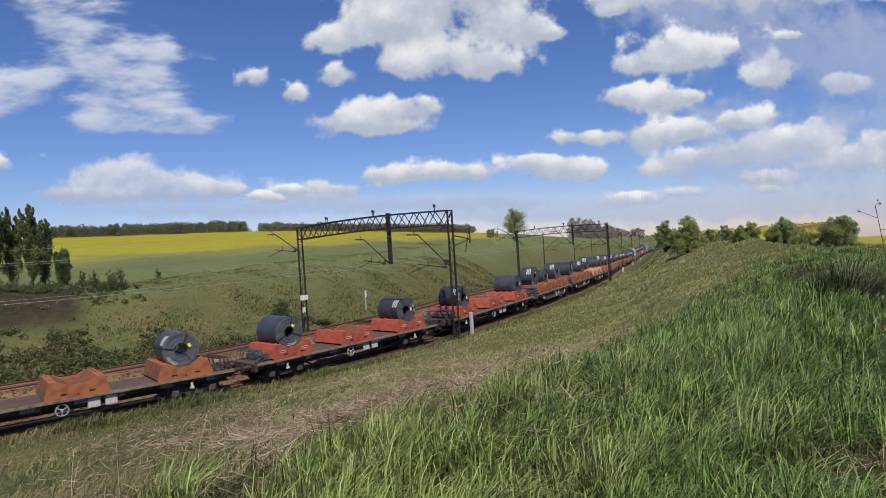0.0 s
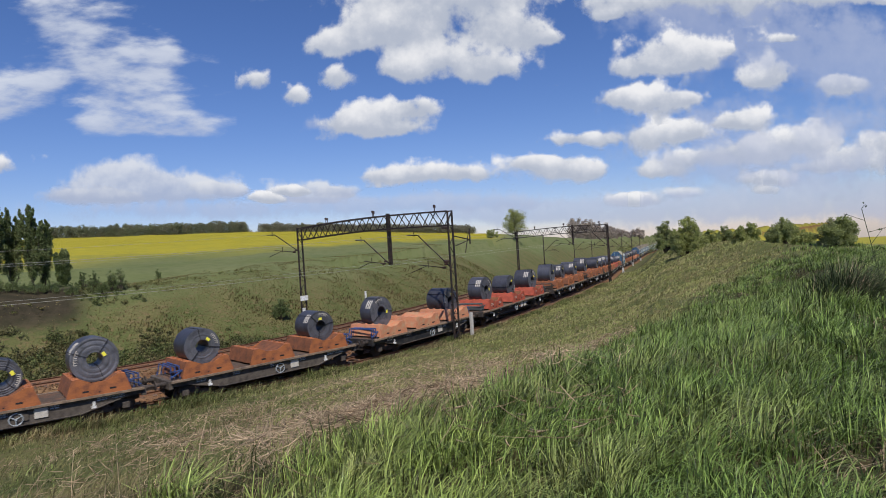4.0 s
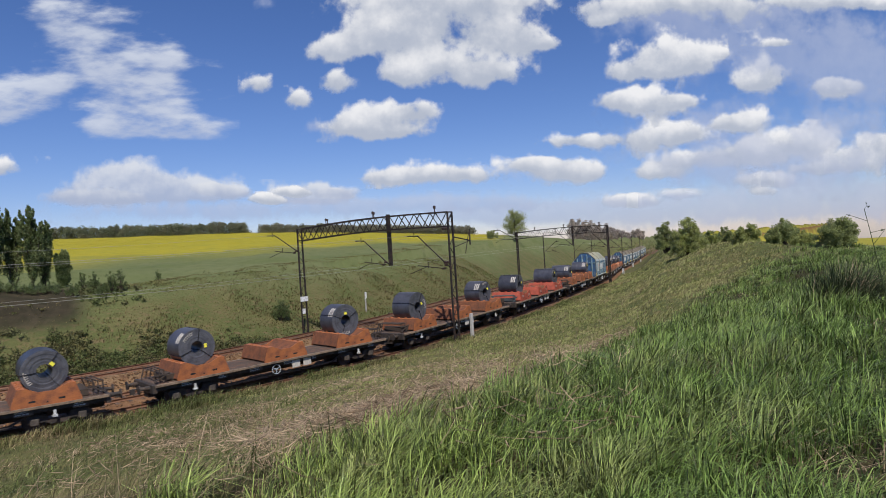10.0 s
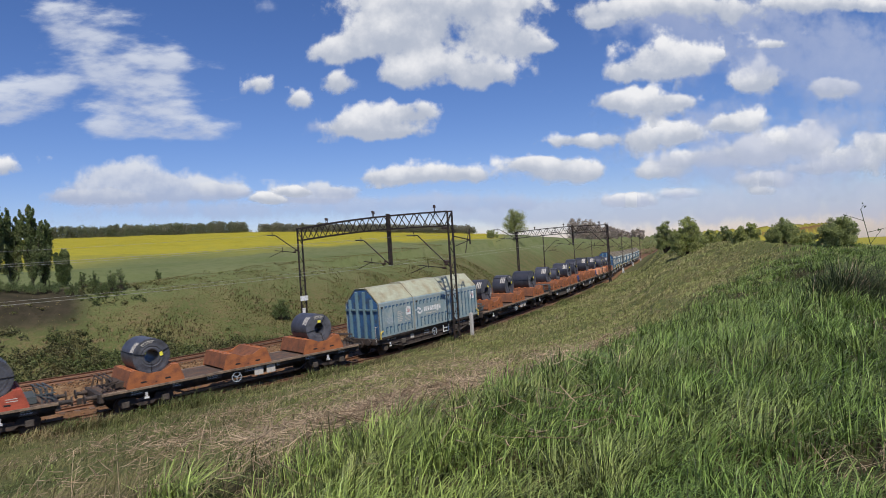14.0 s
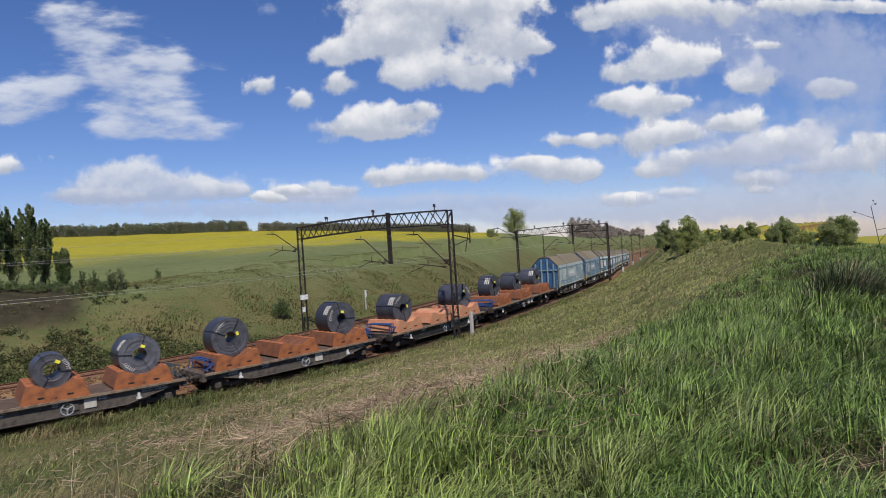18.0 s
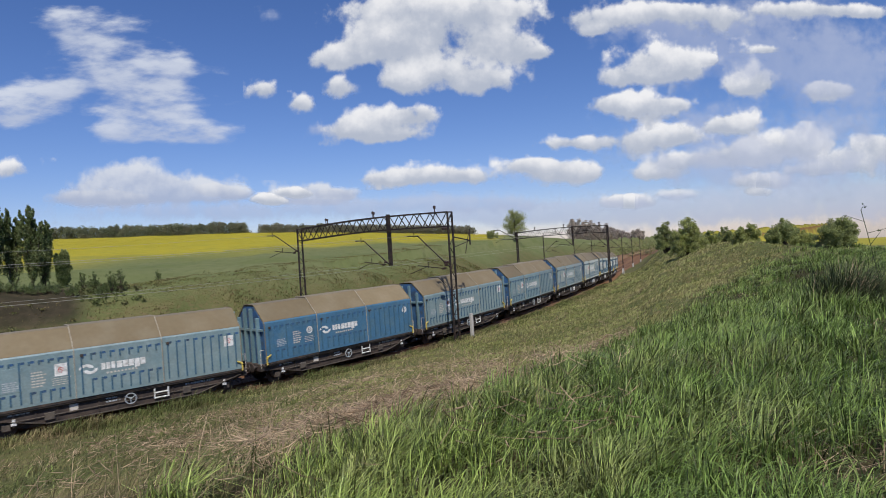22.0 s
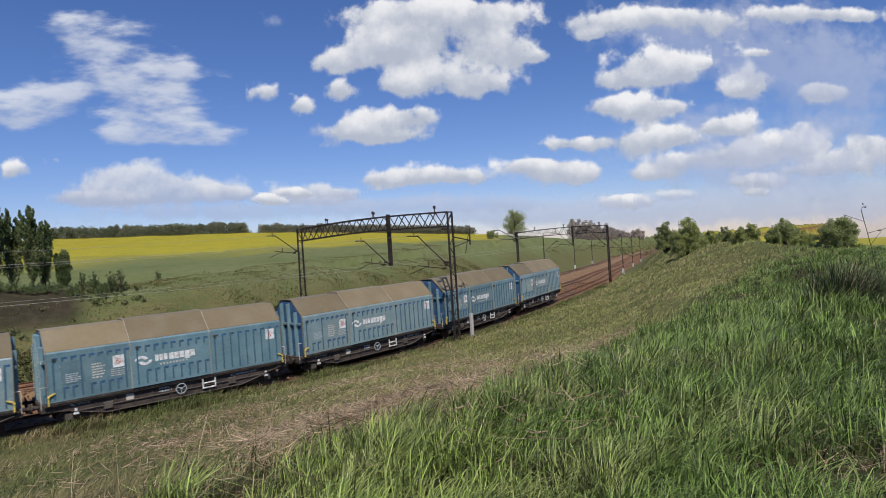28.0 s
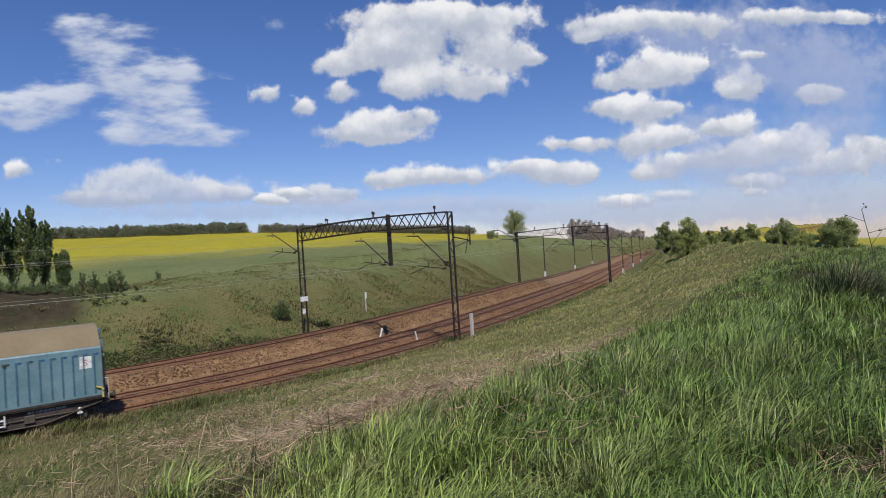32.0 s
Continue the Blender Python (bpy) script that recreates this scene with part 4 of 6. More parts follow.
# place in the train, long or short, paint, frame, gear, and the coils: (cradle, radius, bore, length)
TRAIN = [
    (6.80, 1, "orange", "frame", "barbrown", ((1, .95, .36, 1.45),)),
    (21.80, 1, "red", "frame", "bargrey", ((-1, .95, .33, 1.75), (1, .93, .33, 1.7))),
    (37.60, 1, "red", "frame", "bargrey", ((-1, .95, .36, 1.5), (1, .92, .33, 1.75))),
    (51.21, 0, "orange", "framegrey", "barblue", ((-1, 1.12, .36, .95), (0, .85, .38, 1.05), (1, 1.10, .36, 1.1))),
    (63.12, 0, "orange", "framegrey", "barblue", ((-1, .98, .36, 1.3), (1, .95, .36, 1.3))),
    (75.22, 0, "cream", "frameblack", "barblue", ((-1, 1.08, .40, .85), (1, .98, .33, 1.4))),
    (88.93, 1, "red", "frame", "bargrey", ((-1, 1.12, .38, 1.05), (0, .98, .36, 1.25), (1, 1.05, .36, 1.3))),
    (104.70, 1, "orange", "frame", "barbrown", ((-1, 1.10, .38, 1.15), (0, .95, .38, .95), (1, .98, .33, 1.4))),
    (120.29, 1, "orange", "frame", "barbrown", ((-1, 1.10, .34, 1.2), (1, .98, .33, 1.6))),
    (136.12, 1, "orange", "frame", "barbrown", ((-1, 1.0, .34, 1.4), (1, 1.05, .36, 1.2))),
    (151.55, 1, "orange", "frame", "barbrown", ((-1, 1.08, .36, 1.3), (1, 1.0, .36, 1.25))),
    (167.02, 1, "red", "frame", "bargrey", ((-1, .98, .34, 1.5), (1, .93, .33, 1.75))),
    (182.60, 1, "orange", "frame", "barbrown", ((-1, .92, .36, 1.75), (1, .90, .33, 1.6))),
    (196.60, None, 0, 0, 0, ()),
    (209.72, 1, "orange", "frame", "bargrey", ((-1, 1.02, .38, 1.0), (0, 1.0, .36, 1.1), (1, 1.0, .34, 1.5))),
    (223.25, 0, "orange", "framegrey", "bargrey", ((-1, 1.0, .36, 1.1), (0, .82, .38, 1.2), (1, 1.0, .34, 1.5))),
    (234.88, 0, "orange", "framegrey", "barblue", ((-1, 1.12, .33, .95), (1, 1.1, .34, 1.2))),
    (246.95, 0, "cream", "frameblack", "barblue", ((-1, 1.05, .36, 1.4), (1, 1.0, .33, 1.6))),
    (260.72, 1, "orange", "frame", "barblue", ((-1, 1.08, .36, 1.0), (0, 1.0, .36, 1.2), (1, 1.0, .34, 1.3))),
] + [(274.93 + 12.04 * k, None, 0, 0, 0, ()) for k in range(10)]
MOVERS = []   # object, place in the train, bogie span, pose on the wagon
WHEELS = []


def build_train():
    made = {}
    for i, (u, long, paint, frame_, gear, coils) in enumerate(TRAIN):
        key = (long, paint, frame_, gear) if long is not None else ("hood", "deepblue" if i == 20 else "paleblue" if i == 13 else "greyblue" if i in (19, 21, 24, 26) else "blue")
        if key not in made:
            made[key] = w = coil_wagon(long, paint, frame_, gear) if long is not None else covered_wagon(key[1])
        else:
            w = copy_thing(made[key], Matrix())
        span = 7.5 if not long else 10.1
        MOVERS.append((w, u, span, Matrix()))
        for k, rad, bore, length in coils:
            pitch = 4.62 if long else 3.55
            rad, bore, length = rad * .93, bore * .93, length * 1.12
            c = steel_coil(rad, bore, length, i * 7 + k + 3, 1, True, (i + k) % 3 != 0)
            # the coil lies on the two slopes of the V
            slope = math.atan2(.34, .60)
            lift = 1.2 + .46 - .24 * math.tan(slope) + rad / math.cos(slope) - rad
            MOVERS.append((c, u, span, pose(k * pitch, random.uniform(-.12, .12), lift + .005)))
    for w, u, span, local in MOVERS:
        w.matrix_basis = on_track(u, span) @ local
        WHEELS.extend(o for o in w.children_recursive if o.name.startswith("wheelset"))


build_train()


# ---- clouds: a layer that drifts away over the field ----
DRIFT, SWAY = [], []
DRIFT_WAY = Vector((math.cos(radians(52)), math.sin(radians(52)), 0))
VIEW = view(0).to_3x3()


def cloud_material(name, thin):
    m = bpy.data.materials.new(name)
    m.use_nodes = True
    n, l = m.node_tree.nodes, m.node_tree.links
    n.remove(n["Principled BSDF"])
    tc = n.new("ShaderNodeTexCoord").outputs["Object"]
    rnd = n.new("ShaderNodeObjectInfo").outputs["Random"]
    at = n.new("ShaderNodeAttribute")
    at.attribute_name = "mass"
    up = n.new("ShaderNodeAttribute")
    up.attribute_name = "heap"

    def math_(op, a, b, c=None):
        x = n.new("ShaderNodeMath")
        x.operation = op
        for i, v in enumerate((a, b, c)):
            if v is None:
                continue
            if isinstance(v, (int, float)):
                x.inputs[i].default_value = v
            else:
                l.new(v, x.inputs[i])
        return x.outputs[0]

    def noise_tex(scale, detail, rough):
        t = n.new("ShaderNodeTexNoise")
        t.noise_dimensions = "4D"
        t.inputs["Scale"].default_value, t.inputs["Detail"].default_value, t.inputs["Roughness"].default_value = scale, detail, rough
        if thin == 2:
            streak = n.new("ShaderNodeMapping")
            streak.inputs["Rotation"].default_value, streak.inputs["Scale"].default_value = (0, 0, radians(22)), (.6, 1.7, 1)
            l.new(tc, streak.inputs[0]), l.new(streak.outputs[0], t.inputs["Vector"])
        else:
            l.new(tc, t.inputs["Vector"])
        l.new(math_("MULTIPLY", rnd, 40.0), t.inputs["W"])
        return t.outputs[0]

    big, mid, fine = noise_tex(15, 3, .5), noise_tex(36, 7, .56), noise_tex(110, 4, .55)

    def about(v, k):
        return math_("MULTIPLY", math_("SUBTRACT", v, .5), k)

    dens = math_("ADD", math_("ADD", at.outputs["Fac"], about(big, 1.9)), math_("ADD", about(mid, 1.45), about(fine, .2)))
    alpha = n.new("ShaderNodeMapRange")
    alpha.interpolation_type = "SMOOTHSTEP"
    alpha.inputs[1].default_value, alpha.inputs[2].default_value = ((.26, .80), (.15, 1.1), (.42, 1.30), (.22, .92))[thin]
    alpha.inputs[4].default_value = (.98, .60, .82, .92)[thin]
    l.new(dens, alpha.inputs[0])
    # Glowing card: sunlit tops and shaded undersides are painted in by lobe height.
    lit = math_("ADD", math_("ADD", up.outputs["Fac"], about(mid, .85)), math_("ADD", about(fine, .12), about(big, .9)))
    tone = n.new("ShaderNodeMapRange")
    tone.interpolation_type = "SMOOTHSTEP"
    tone.inputs[1].default_value, tone.inputs[2].default_value = .12, .95
    l.new(lit, tone.inputs[0])
    mix = n.new("ShaderNodeMix")
    mix.data_type = "RGBA"
    mix.inputs[6].default_value, mix.inputs[7].default_value = ((.50, .55, .66, 1), (.42, .49, .70, 1), (.55, .61, .76, 1), (.44, .51, .69, 1))[thin], ((.96, .96, .98, 1), (.55, .60, .76, 1), (.80, .84, .92, 1), (.78, .81, .88, 1))[thin]
    l.new(tone.outputs[0], mix.inputs[0])
    em, tr, ms = n.new("ShaderNodeEmission"), n.new("ShaderNodeBsdfTransparent"), n.new("ShaderNodeMixShader")
    em.inputs[1].default_value = .95
    l.new(mix.outputs[2], em.inputs[0])
    l.new(alpha.outputs[0], ms.inputs[0]), l.new(tr.outputs[0], ms.inputs[1]), l.new(em.outputs[0], ms.inputs[2])
    l.new(ms.outputs[0], n["Material Output"].inputs[0])
    return m


M["cloud"], M["haze"], M["wisp"], M["hazy"] = cloud_material("cumulus", 0), cloud_material("thin_cloud", 1), cloud_material("wispy_cloud", 2), cloud_material("hazy_cumulus", 3)


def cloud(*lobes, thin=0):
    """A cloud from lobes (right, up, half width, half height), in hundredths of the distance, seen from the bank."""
    L = np.array(lobes, float) / 100
    x0, x1 = (L[:, 0] - L[:, 2] * 1.7).min(), (L[:, 0] + L[:, 2] * 1.7).max()
    y0, y1 = (L[:, 1] - L[:, 3] * 1.8).min(), (L[:, 1] + L[:, 3] * 1.8).max()
    nx, ny = max(14, int((x1 - x0) / .005)), max(10, int((y1 - y0) / .005))
    X, Y = np.meshgrid(np.linspace(x0, x1, nx), np.linspace(y0, y1, ny))
    D, U, W = np.zeros_like(X), np.zeros_like(X), np.full_like(X, 1e-6)
    for cx, cy, rx, ry in L:
        q = np.exp(-1.1 * (((X - cx) / rx) ** 2 + ((Y - cy) / ry) ** 2))
        D = D + q * 1.02
        U, W = U + q * ((Y - cy) / ry * .5 + .42), W + q
    D = np.minimum(D, 1.12)
    edge = np.minimum(np.minimum(X - x0, x1 - X) / (x1 - x0), np.minimum(Y - y0, y1 - Y) / (y1 - y0))
    D = D - .9 * (1 - np.clip(edge / .07, 0, 1))
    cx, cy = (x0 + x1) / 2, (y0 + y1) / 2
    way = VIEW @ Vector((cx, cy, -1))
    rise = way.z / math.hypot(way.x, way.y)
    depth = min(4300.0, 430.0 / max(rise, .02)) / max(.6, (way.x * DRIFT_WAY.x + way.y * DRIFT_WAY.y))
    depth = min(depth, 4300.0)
    i, j = np.meshgrid(np.arange(ny - 1), np.arange(nx - 1), indexing="ij")
    a = (i * nx + j).ravel()
    verts = np.stack([X - cx, Y - cy, 0 * X - .04 * (((X - cx) / (x1 - x0)) ** 2)], -1).reshape(-1, 3)
    ob = raw_mesh("cloud", verts, np.stack([a, a + 1, a + nx + 1, a + nx], 1), M[("cloud", "haze", "wisp", "hazy")[thin]])
    for nm, v in (("mass", D), ("heap", np.clip(U / W, 0, 1))):
        ob.data.attributes.new(nm, "FLOAT", "POINT").data.foreach_set("value", np.ascontiguousarray(v.ravel(), np.float32))
    tagged(ob, ("white fair-weather cumulus cloud with a grey underside", "thin veil of hazy white cloud over the horizon", "thin wispy white cloud high over the field", "hazy grey-white cumulus low over the horizon")[thin], "cloud", "clouds")
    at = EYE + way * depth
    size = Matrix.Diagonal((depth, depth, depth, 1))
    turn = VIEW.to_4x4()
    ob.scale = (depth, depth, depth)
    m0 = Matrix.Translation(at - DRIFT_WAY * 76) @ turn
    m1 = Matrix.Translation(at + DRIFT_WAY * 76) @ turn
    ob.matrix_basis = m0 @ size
    DRIFT.append((ob, m0, m1))
    return ob


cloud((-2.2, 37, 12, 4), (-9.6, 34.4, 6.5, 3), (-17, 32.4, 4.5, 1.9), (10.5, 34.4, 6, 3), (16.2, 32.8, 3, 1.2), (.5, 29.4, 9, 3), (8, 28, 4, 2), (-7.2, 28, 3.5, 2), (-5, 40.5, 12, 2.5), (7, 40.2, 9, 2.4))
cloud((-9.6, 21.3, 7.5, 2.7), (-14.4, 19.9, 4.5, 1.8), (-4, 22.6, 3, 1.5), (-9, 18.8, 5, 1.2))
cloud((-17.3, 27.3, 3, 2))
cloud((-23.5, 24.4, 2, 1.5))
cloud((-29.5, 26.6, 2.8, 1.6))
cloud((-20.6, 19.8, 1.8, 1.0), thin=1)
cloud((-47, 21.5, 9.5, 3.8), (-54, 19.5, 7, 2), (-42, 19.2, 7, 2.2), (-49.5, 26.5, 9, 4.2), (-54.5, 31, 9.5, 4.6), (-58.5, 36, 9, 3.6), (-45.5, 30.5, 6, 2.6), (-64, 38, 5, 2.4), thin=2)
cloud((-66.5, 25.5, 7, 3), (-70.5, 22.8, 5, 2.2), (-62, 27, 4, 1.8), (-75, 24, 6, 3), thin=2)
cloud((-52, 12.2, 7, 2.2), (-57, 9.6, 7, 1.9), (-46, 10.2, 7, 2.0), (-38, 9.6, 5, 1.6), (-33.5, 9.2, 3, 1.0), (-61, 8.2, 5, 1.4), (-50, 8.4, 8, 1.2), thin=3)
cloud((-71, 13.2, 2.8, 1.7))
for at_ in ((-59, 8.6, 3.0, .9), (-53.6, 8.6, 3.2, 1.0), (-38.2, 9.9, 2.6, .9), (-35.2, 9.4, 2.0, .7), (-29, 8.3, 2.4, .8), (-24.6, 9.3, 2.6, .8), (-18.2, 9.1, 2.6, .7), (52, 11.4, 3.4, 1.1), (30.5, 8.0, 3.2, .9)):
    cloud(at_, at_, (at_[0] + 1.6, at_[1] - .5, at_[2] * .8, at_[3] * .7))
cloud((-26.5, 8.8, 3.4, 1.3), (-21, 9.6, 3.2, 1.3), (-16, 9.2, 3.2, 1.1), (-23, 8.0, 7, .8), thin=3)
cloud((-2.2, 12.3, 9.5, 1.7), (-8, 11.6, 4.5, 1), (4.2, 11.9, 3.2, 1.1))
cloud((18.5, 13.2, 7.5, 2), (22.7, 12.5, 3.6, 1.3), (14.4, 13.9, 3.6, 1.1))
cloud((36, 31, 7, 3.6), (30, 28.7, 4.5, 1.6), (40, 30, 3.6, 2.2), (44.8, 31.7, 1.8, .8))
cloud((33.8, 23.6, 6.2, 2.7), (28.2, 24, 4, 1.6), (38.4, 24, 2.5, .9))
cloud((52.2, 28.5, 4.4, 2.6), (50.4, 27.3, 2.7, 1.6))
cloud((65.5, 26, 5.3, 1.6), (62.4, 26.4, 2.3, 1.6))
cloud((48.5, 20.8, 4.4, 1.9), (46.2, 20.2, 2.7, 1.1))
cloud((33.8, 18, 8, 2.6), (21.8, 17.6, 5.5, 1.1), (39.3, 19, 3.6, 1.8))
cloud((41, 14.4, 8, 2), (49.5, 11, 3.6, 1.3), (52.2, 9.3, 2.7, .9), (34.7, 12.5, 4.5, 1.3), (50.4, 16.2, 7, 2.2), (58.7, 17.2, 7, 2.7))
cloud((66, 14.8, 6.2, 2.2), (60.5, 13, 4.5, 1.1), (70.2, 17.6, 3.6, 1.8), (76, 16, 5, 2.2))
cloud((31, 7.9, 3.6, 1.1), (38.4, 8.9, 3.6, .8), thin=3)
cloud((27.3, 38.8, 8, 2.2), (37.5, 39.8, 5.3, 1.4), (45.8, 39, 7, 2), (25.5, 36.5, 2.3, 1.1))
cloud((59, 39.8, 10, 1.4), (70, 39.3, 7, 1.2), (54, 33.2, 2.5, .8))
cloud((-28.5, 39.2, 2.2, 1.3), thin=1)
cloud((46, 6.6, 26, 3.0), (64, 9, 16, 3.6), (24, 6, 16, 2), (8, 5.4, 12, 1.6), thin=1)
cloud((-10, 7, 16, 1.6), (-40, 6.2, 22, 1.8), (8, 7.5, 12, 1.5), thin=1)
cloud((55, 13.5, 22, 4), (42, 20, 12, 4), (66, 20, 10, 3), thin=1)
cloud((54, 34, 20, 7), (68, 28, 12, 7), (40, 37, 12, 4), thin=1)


# ---- plants ----
M["lush"] = mat("lush_grass", (.142, .212, .050), .42, 0, .35, .9, (.212, .246, .082), island=.95, trans=.2, spec=.25)
M["fresh"] = mat("brighter_tuft_grass", (.235, .305, .078), .42, 0, .35, .9, (.325, .345, .125), island=.9, trans=.25, spec=.3)
# very dark green: the shade down among the tall tufts, put into the colour
M["shadegrass"] = mat("shaded_short_grass", (.052, .072, .018), .7, 0, .35, .7, (.085, .085, .028), island=.6, trans=.3, spec=.15)
M["weed"] = mat("old_weeds", (.060, .080, .038), .8, 0, .3, .8, (.12, .13, .075), island=.5, trans=.2, spec=.1)
M["rimgrass"] = mat("rim_grass", (.168, .172, .062), .75, 0, .35, .25, (.190, .155, .076), second_at=(.36, .62), island=.25, trans=.25, spec=.1)
M["bankgrass"] = mat("far_bank_grass", (.122, .125, .044), .75, 0, .4, .25, (.160, .124, .062), second_at=(.36, .6), island=.3, trans=.4, spec=.1)
M["drygrass"] = mat("short_dry_grass", (.135, .155, .054), .75, 0, .4, .35, (.225, .178, .095), island=.65, trans=.25, spec=.15)
M["midgrass"] = mat("mixed_slope_grass", (.270, .285, .100), .75, 0, .35, .35, (.350, .290, .152), island=.4, trans=.25, spec=.15)
M["slopegreen"] = mat("young_slope_grass", (.265, .290, .105), .75, 0, .3, .18, (.325, .290, .145), second_at=(.42, .66), island=.2, trans=.3, spec=.1)
M["straw"] = mat("bleached_straw", (.47, .36, .24), .8, 0, .4, 1.2, (.22, .145, .095), island=.45, trans=.15, spec=.15)
M["leaf"] = mat("spring_leaves", (.36, .40, .14), .6, 0, .25, .6, (.36, .37, .16), island=.25, trans=.5, spec=.25)
M["leafdark"] = mat("dark_leaves", (.30, .345, .135), .6, 0, .25, .5, (.30, .32, .15), island=.25, trans=.48, spec=.2)
M["twig"] = mat("budding_twigs", (.22, .21, .155), .8, 0, .25, .2, (.17, .185, .105), island=.35, trans=.35, spec=.05)
M["bare"] = mat("bare_twigs", (.36, .305, .26), .85, 0, .2, .15, (.33, .30, .24), island=.25, trans=.35, spec=.05)
M["woodleaf"] = mat("far_wood_leaves", (.19, .215, .13), .7, 0, .3, .12, (.235, .22, .15), island=.35, trans=.4, spec=.05)
M["poplar"] = mat("poplar_leaves", (.130, .175, .062), .45, 0, .3, .6, (.25, .29, .12), island=.55, trans=.4, spec=.35)
M["bramble"] = mat("bramble_leaves", (.095, .118, .040), .65, 0, .4, .4, (.15, .125, .06), island=.65, trans=.25, spec=.25)
M["bark"] = mat("bark", (.075, .060, .045), .9, 0, .3, 3)
M["scrub"] = mat("bank_scrub", (.170, .180, .062), .7, 0, .35, .35, (.20, .165, .080), island=.5, trans=.2, spec=.15)
M["rapetop"] = mat("rape_flowers", (.44, .375, .030), .7, 0, .2, .06, (.36, .33, .035), island=.15, trans=.6, spec=.1)


def blades(name, x, y, h, w, lean, material, label, seed=1, z=None, bend=1.0, out=None, wind=.42):
    """Curved tapering blades standing on the ground, all in one mesh."""
    r = np.random.RandomState(seed)
    n = len(x)
    if z is None:
        z = ground_height(x, y) - .03
    a = r.uniform(0, 6.283, n) if out is None else out + r.normal(0, .55, n)
    dx, dy = np.cos(a) * .8 + wind, np.sin(a) * .8 - wind * .6     # a steady wind leans the blades
    side = a + 1.57 + r.uniform(-.6, .6, n)
    sx, sy = np.cos(side), np.sin(side)
    V = np.empty((n, 7, 3), np.float32)
    for k, (u, ww) in enumerate(((0, 1), (.42, .85), (.78, .5))):
        rise, out = h * (u - .35 * lean * u ** 2), h * lean * (u ** (1 + bend))
        for q, sg in ((2 * k, -1), (2 * k + 1, 1)):
            V[:, q, 0] = x + dx * out + sg * sx * w * ww / 2
            V[:, q, 1] = y + dy * out + sg * sy * w * ww / 2
            V[:, q, 2] = z + rise
    V[:, 6, 0], V[:, 6, 1], V[:, 6, 2] = x + dx * h * lean, y + dy * h * lean, z + h * (1 - .35 * lean) - h * lean * .18
    t = np.array([(0, 1, 3), (0, 3, 2), (2, 3, 5), (2, 5, 4), (4, 5, 6)])
    F = (np.arange(n)[:, None, None] * 7 + t).reshape(-1, 3)
    ob = raw_mesh(name, V.reshape(-1, 3), F, material)
    return tagged(ob, label, "grass", kind="stuff")


def sticks(name, x, y, length, w, up, material, label, seed):
    """Straight thin straws lying criss-cross, up above the ground."""
    r = np.random.RandomState(seed)
    n = len(x)
    a, tilt = r.uniform(0, 6.283, n), r.normal(.2, .36, n)
    t = np.stack([np.cos(a) * np.cos(tilt), np.sin(a) * np.cos(tilt), np.sin(tilt)], 1)
    p = np.stack([x, y, ground_height(x, y) + up], 1)
    q = np.cross(t, r.normal(0, 1, (n, 3)))
    q *= (w / 2 / (np.linalg.norm(q, axis=1) + 1e-9))[:, None]
    e = np.cross(t, q)
    h = (t * (length / 2)[:, None])
    sag = np.stack([0 * a, 0 * a, -.06 * length], 1)
    V = np.stack([p - h + q, p - h - q, p - h + e, p + sag + q, p + sag - q, p + sag + e, p + h + sag * .3], 1)
    f = np.array([(0, 1, 4, 3), (1, 2, 5, 4), (2, 0, 3, 5), (3, 4, 6, 6), (4, 5, 6, 6), (5, 3, 6, 6)])
    tri = np.concatenate([f[:3, [0, 1, 2]], f[:3, [0, 2, 3]], f[3:, :3]])
    ob = raw_mesh(name, V.reshape(-1, 3), (np.arange(n)[:, None, None] * 7 + tri).reshape(-1, 3), material)
    return tagged(ob, label, "straw", kind="stuff")


def scatter(n, d0, d1, a0, a1, seed, power=1.0):
    """Points about the standing place; power 1 spreads them thinner with distance, 2 evenly."""
    r = np.random.RandomState(seed)
    u = r.uniform(0, 1, n)
    d = (d0 ** power + (d1 ** power - d0 ** power) * u) ** (1 / power)
    a = r.uniform(a0, a1, n)
    x, y = polar(d, a)
    return x, y, d, a, r


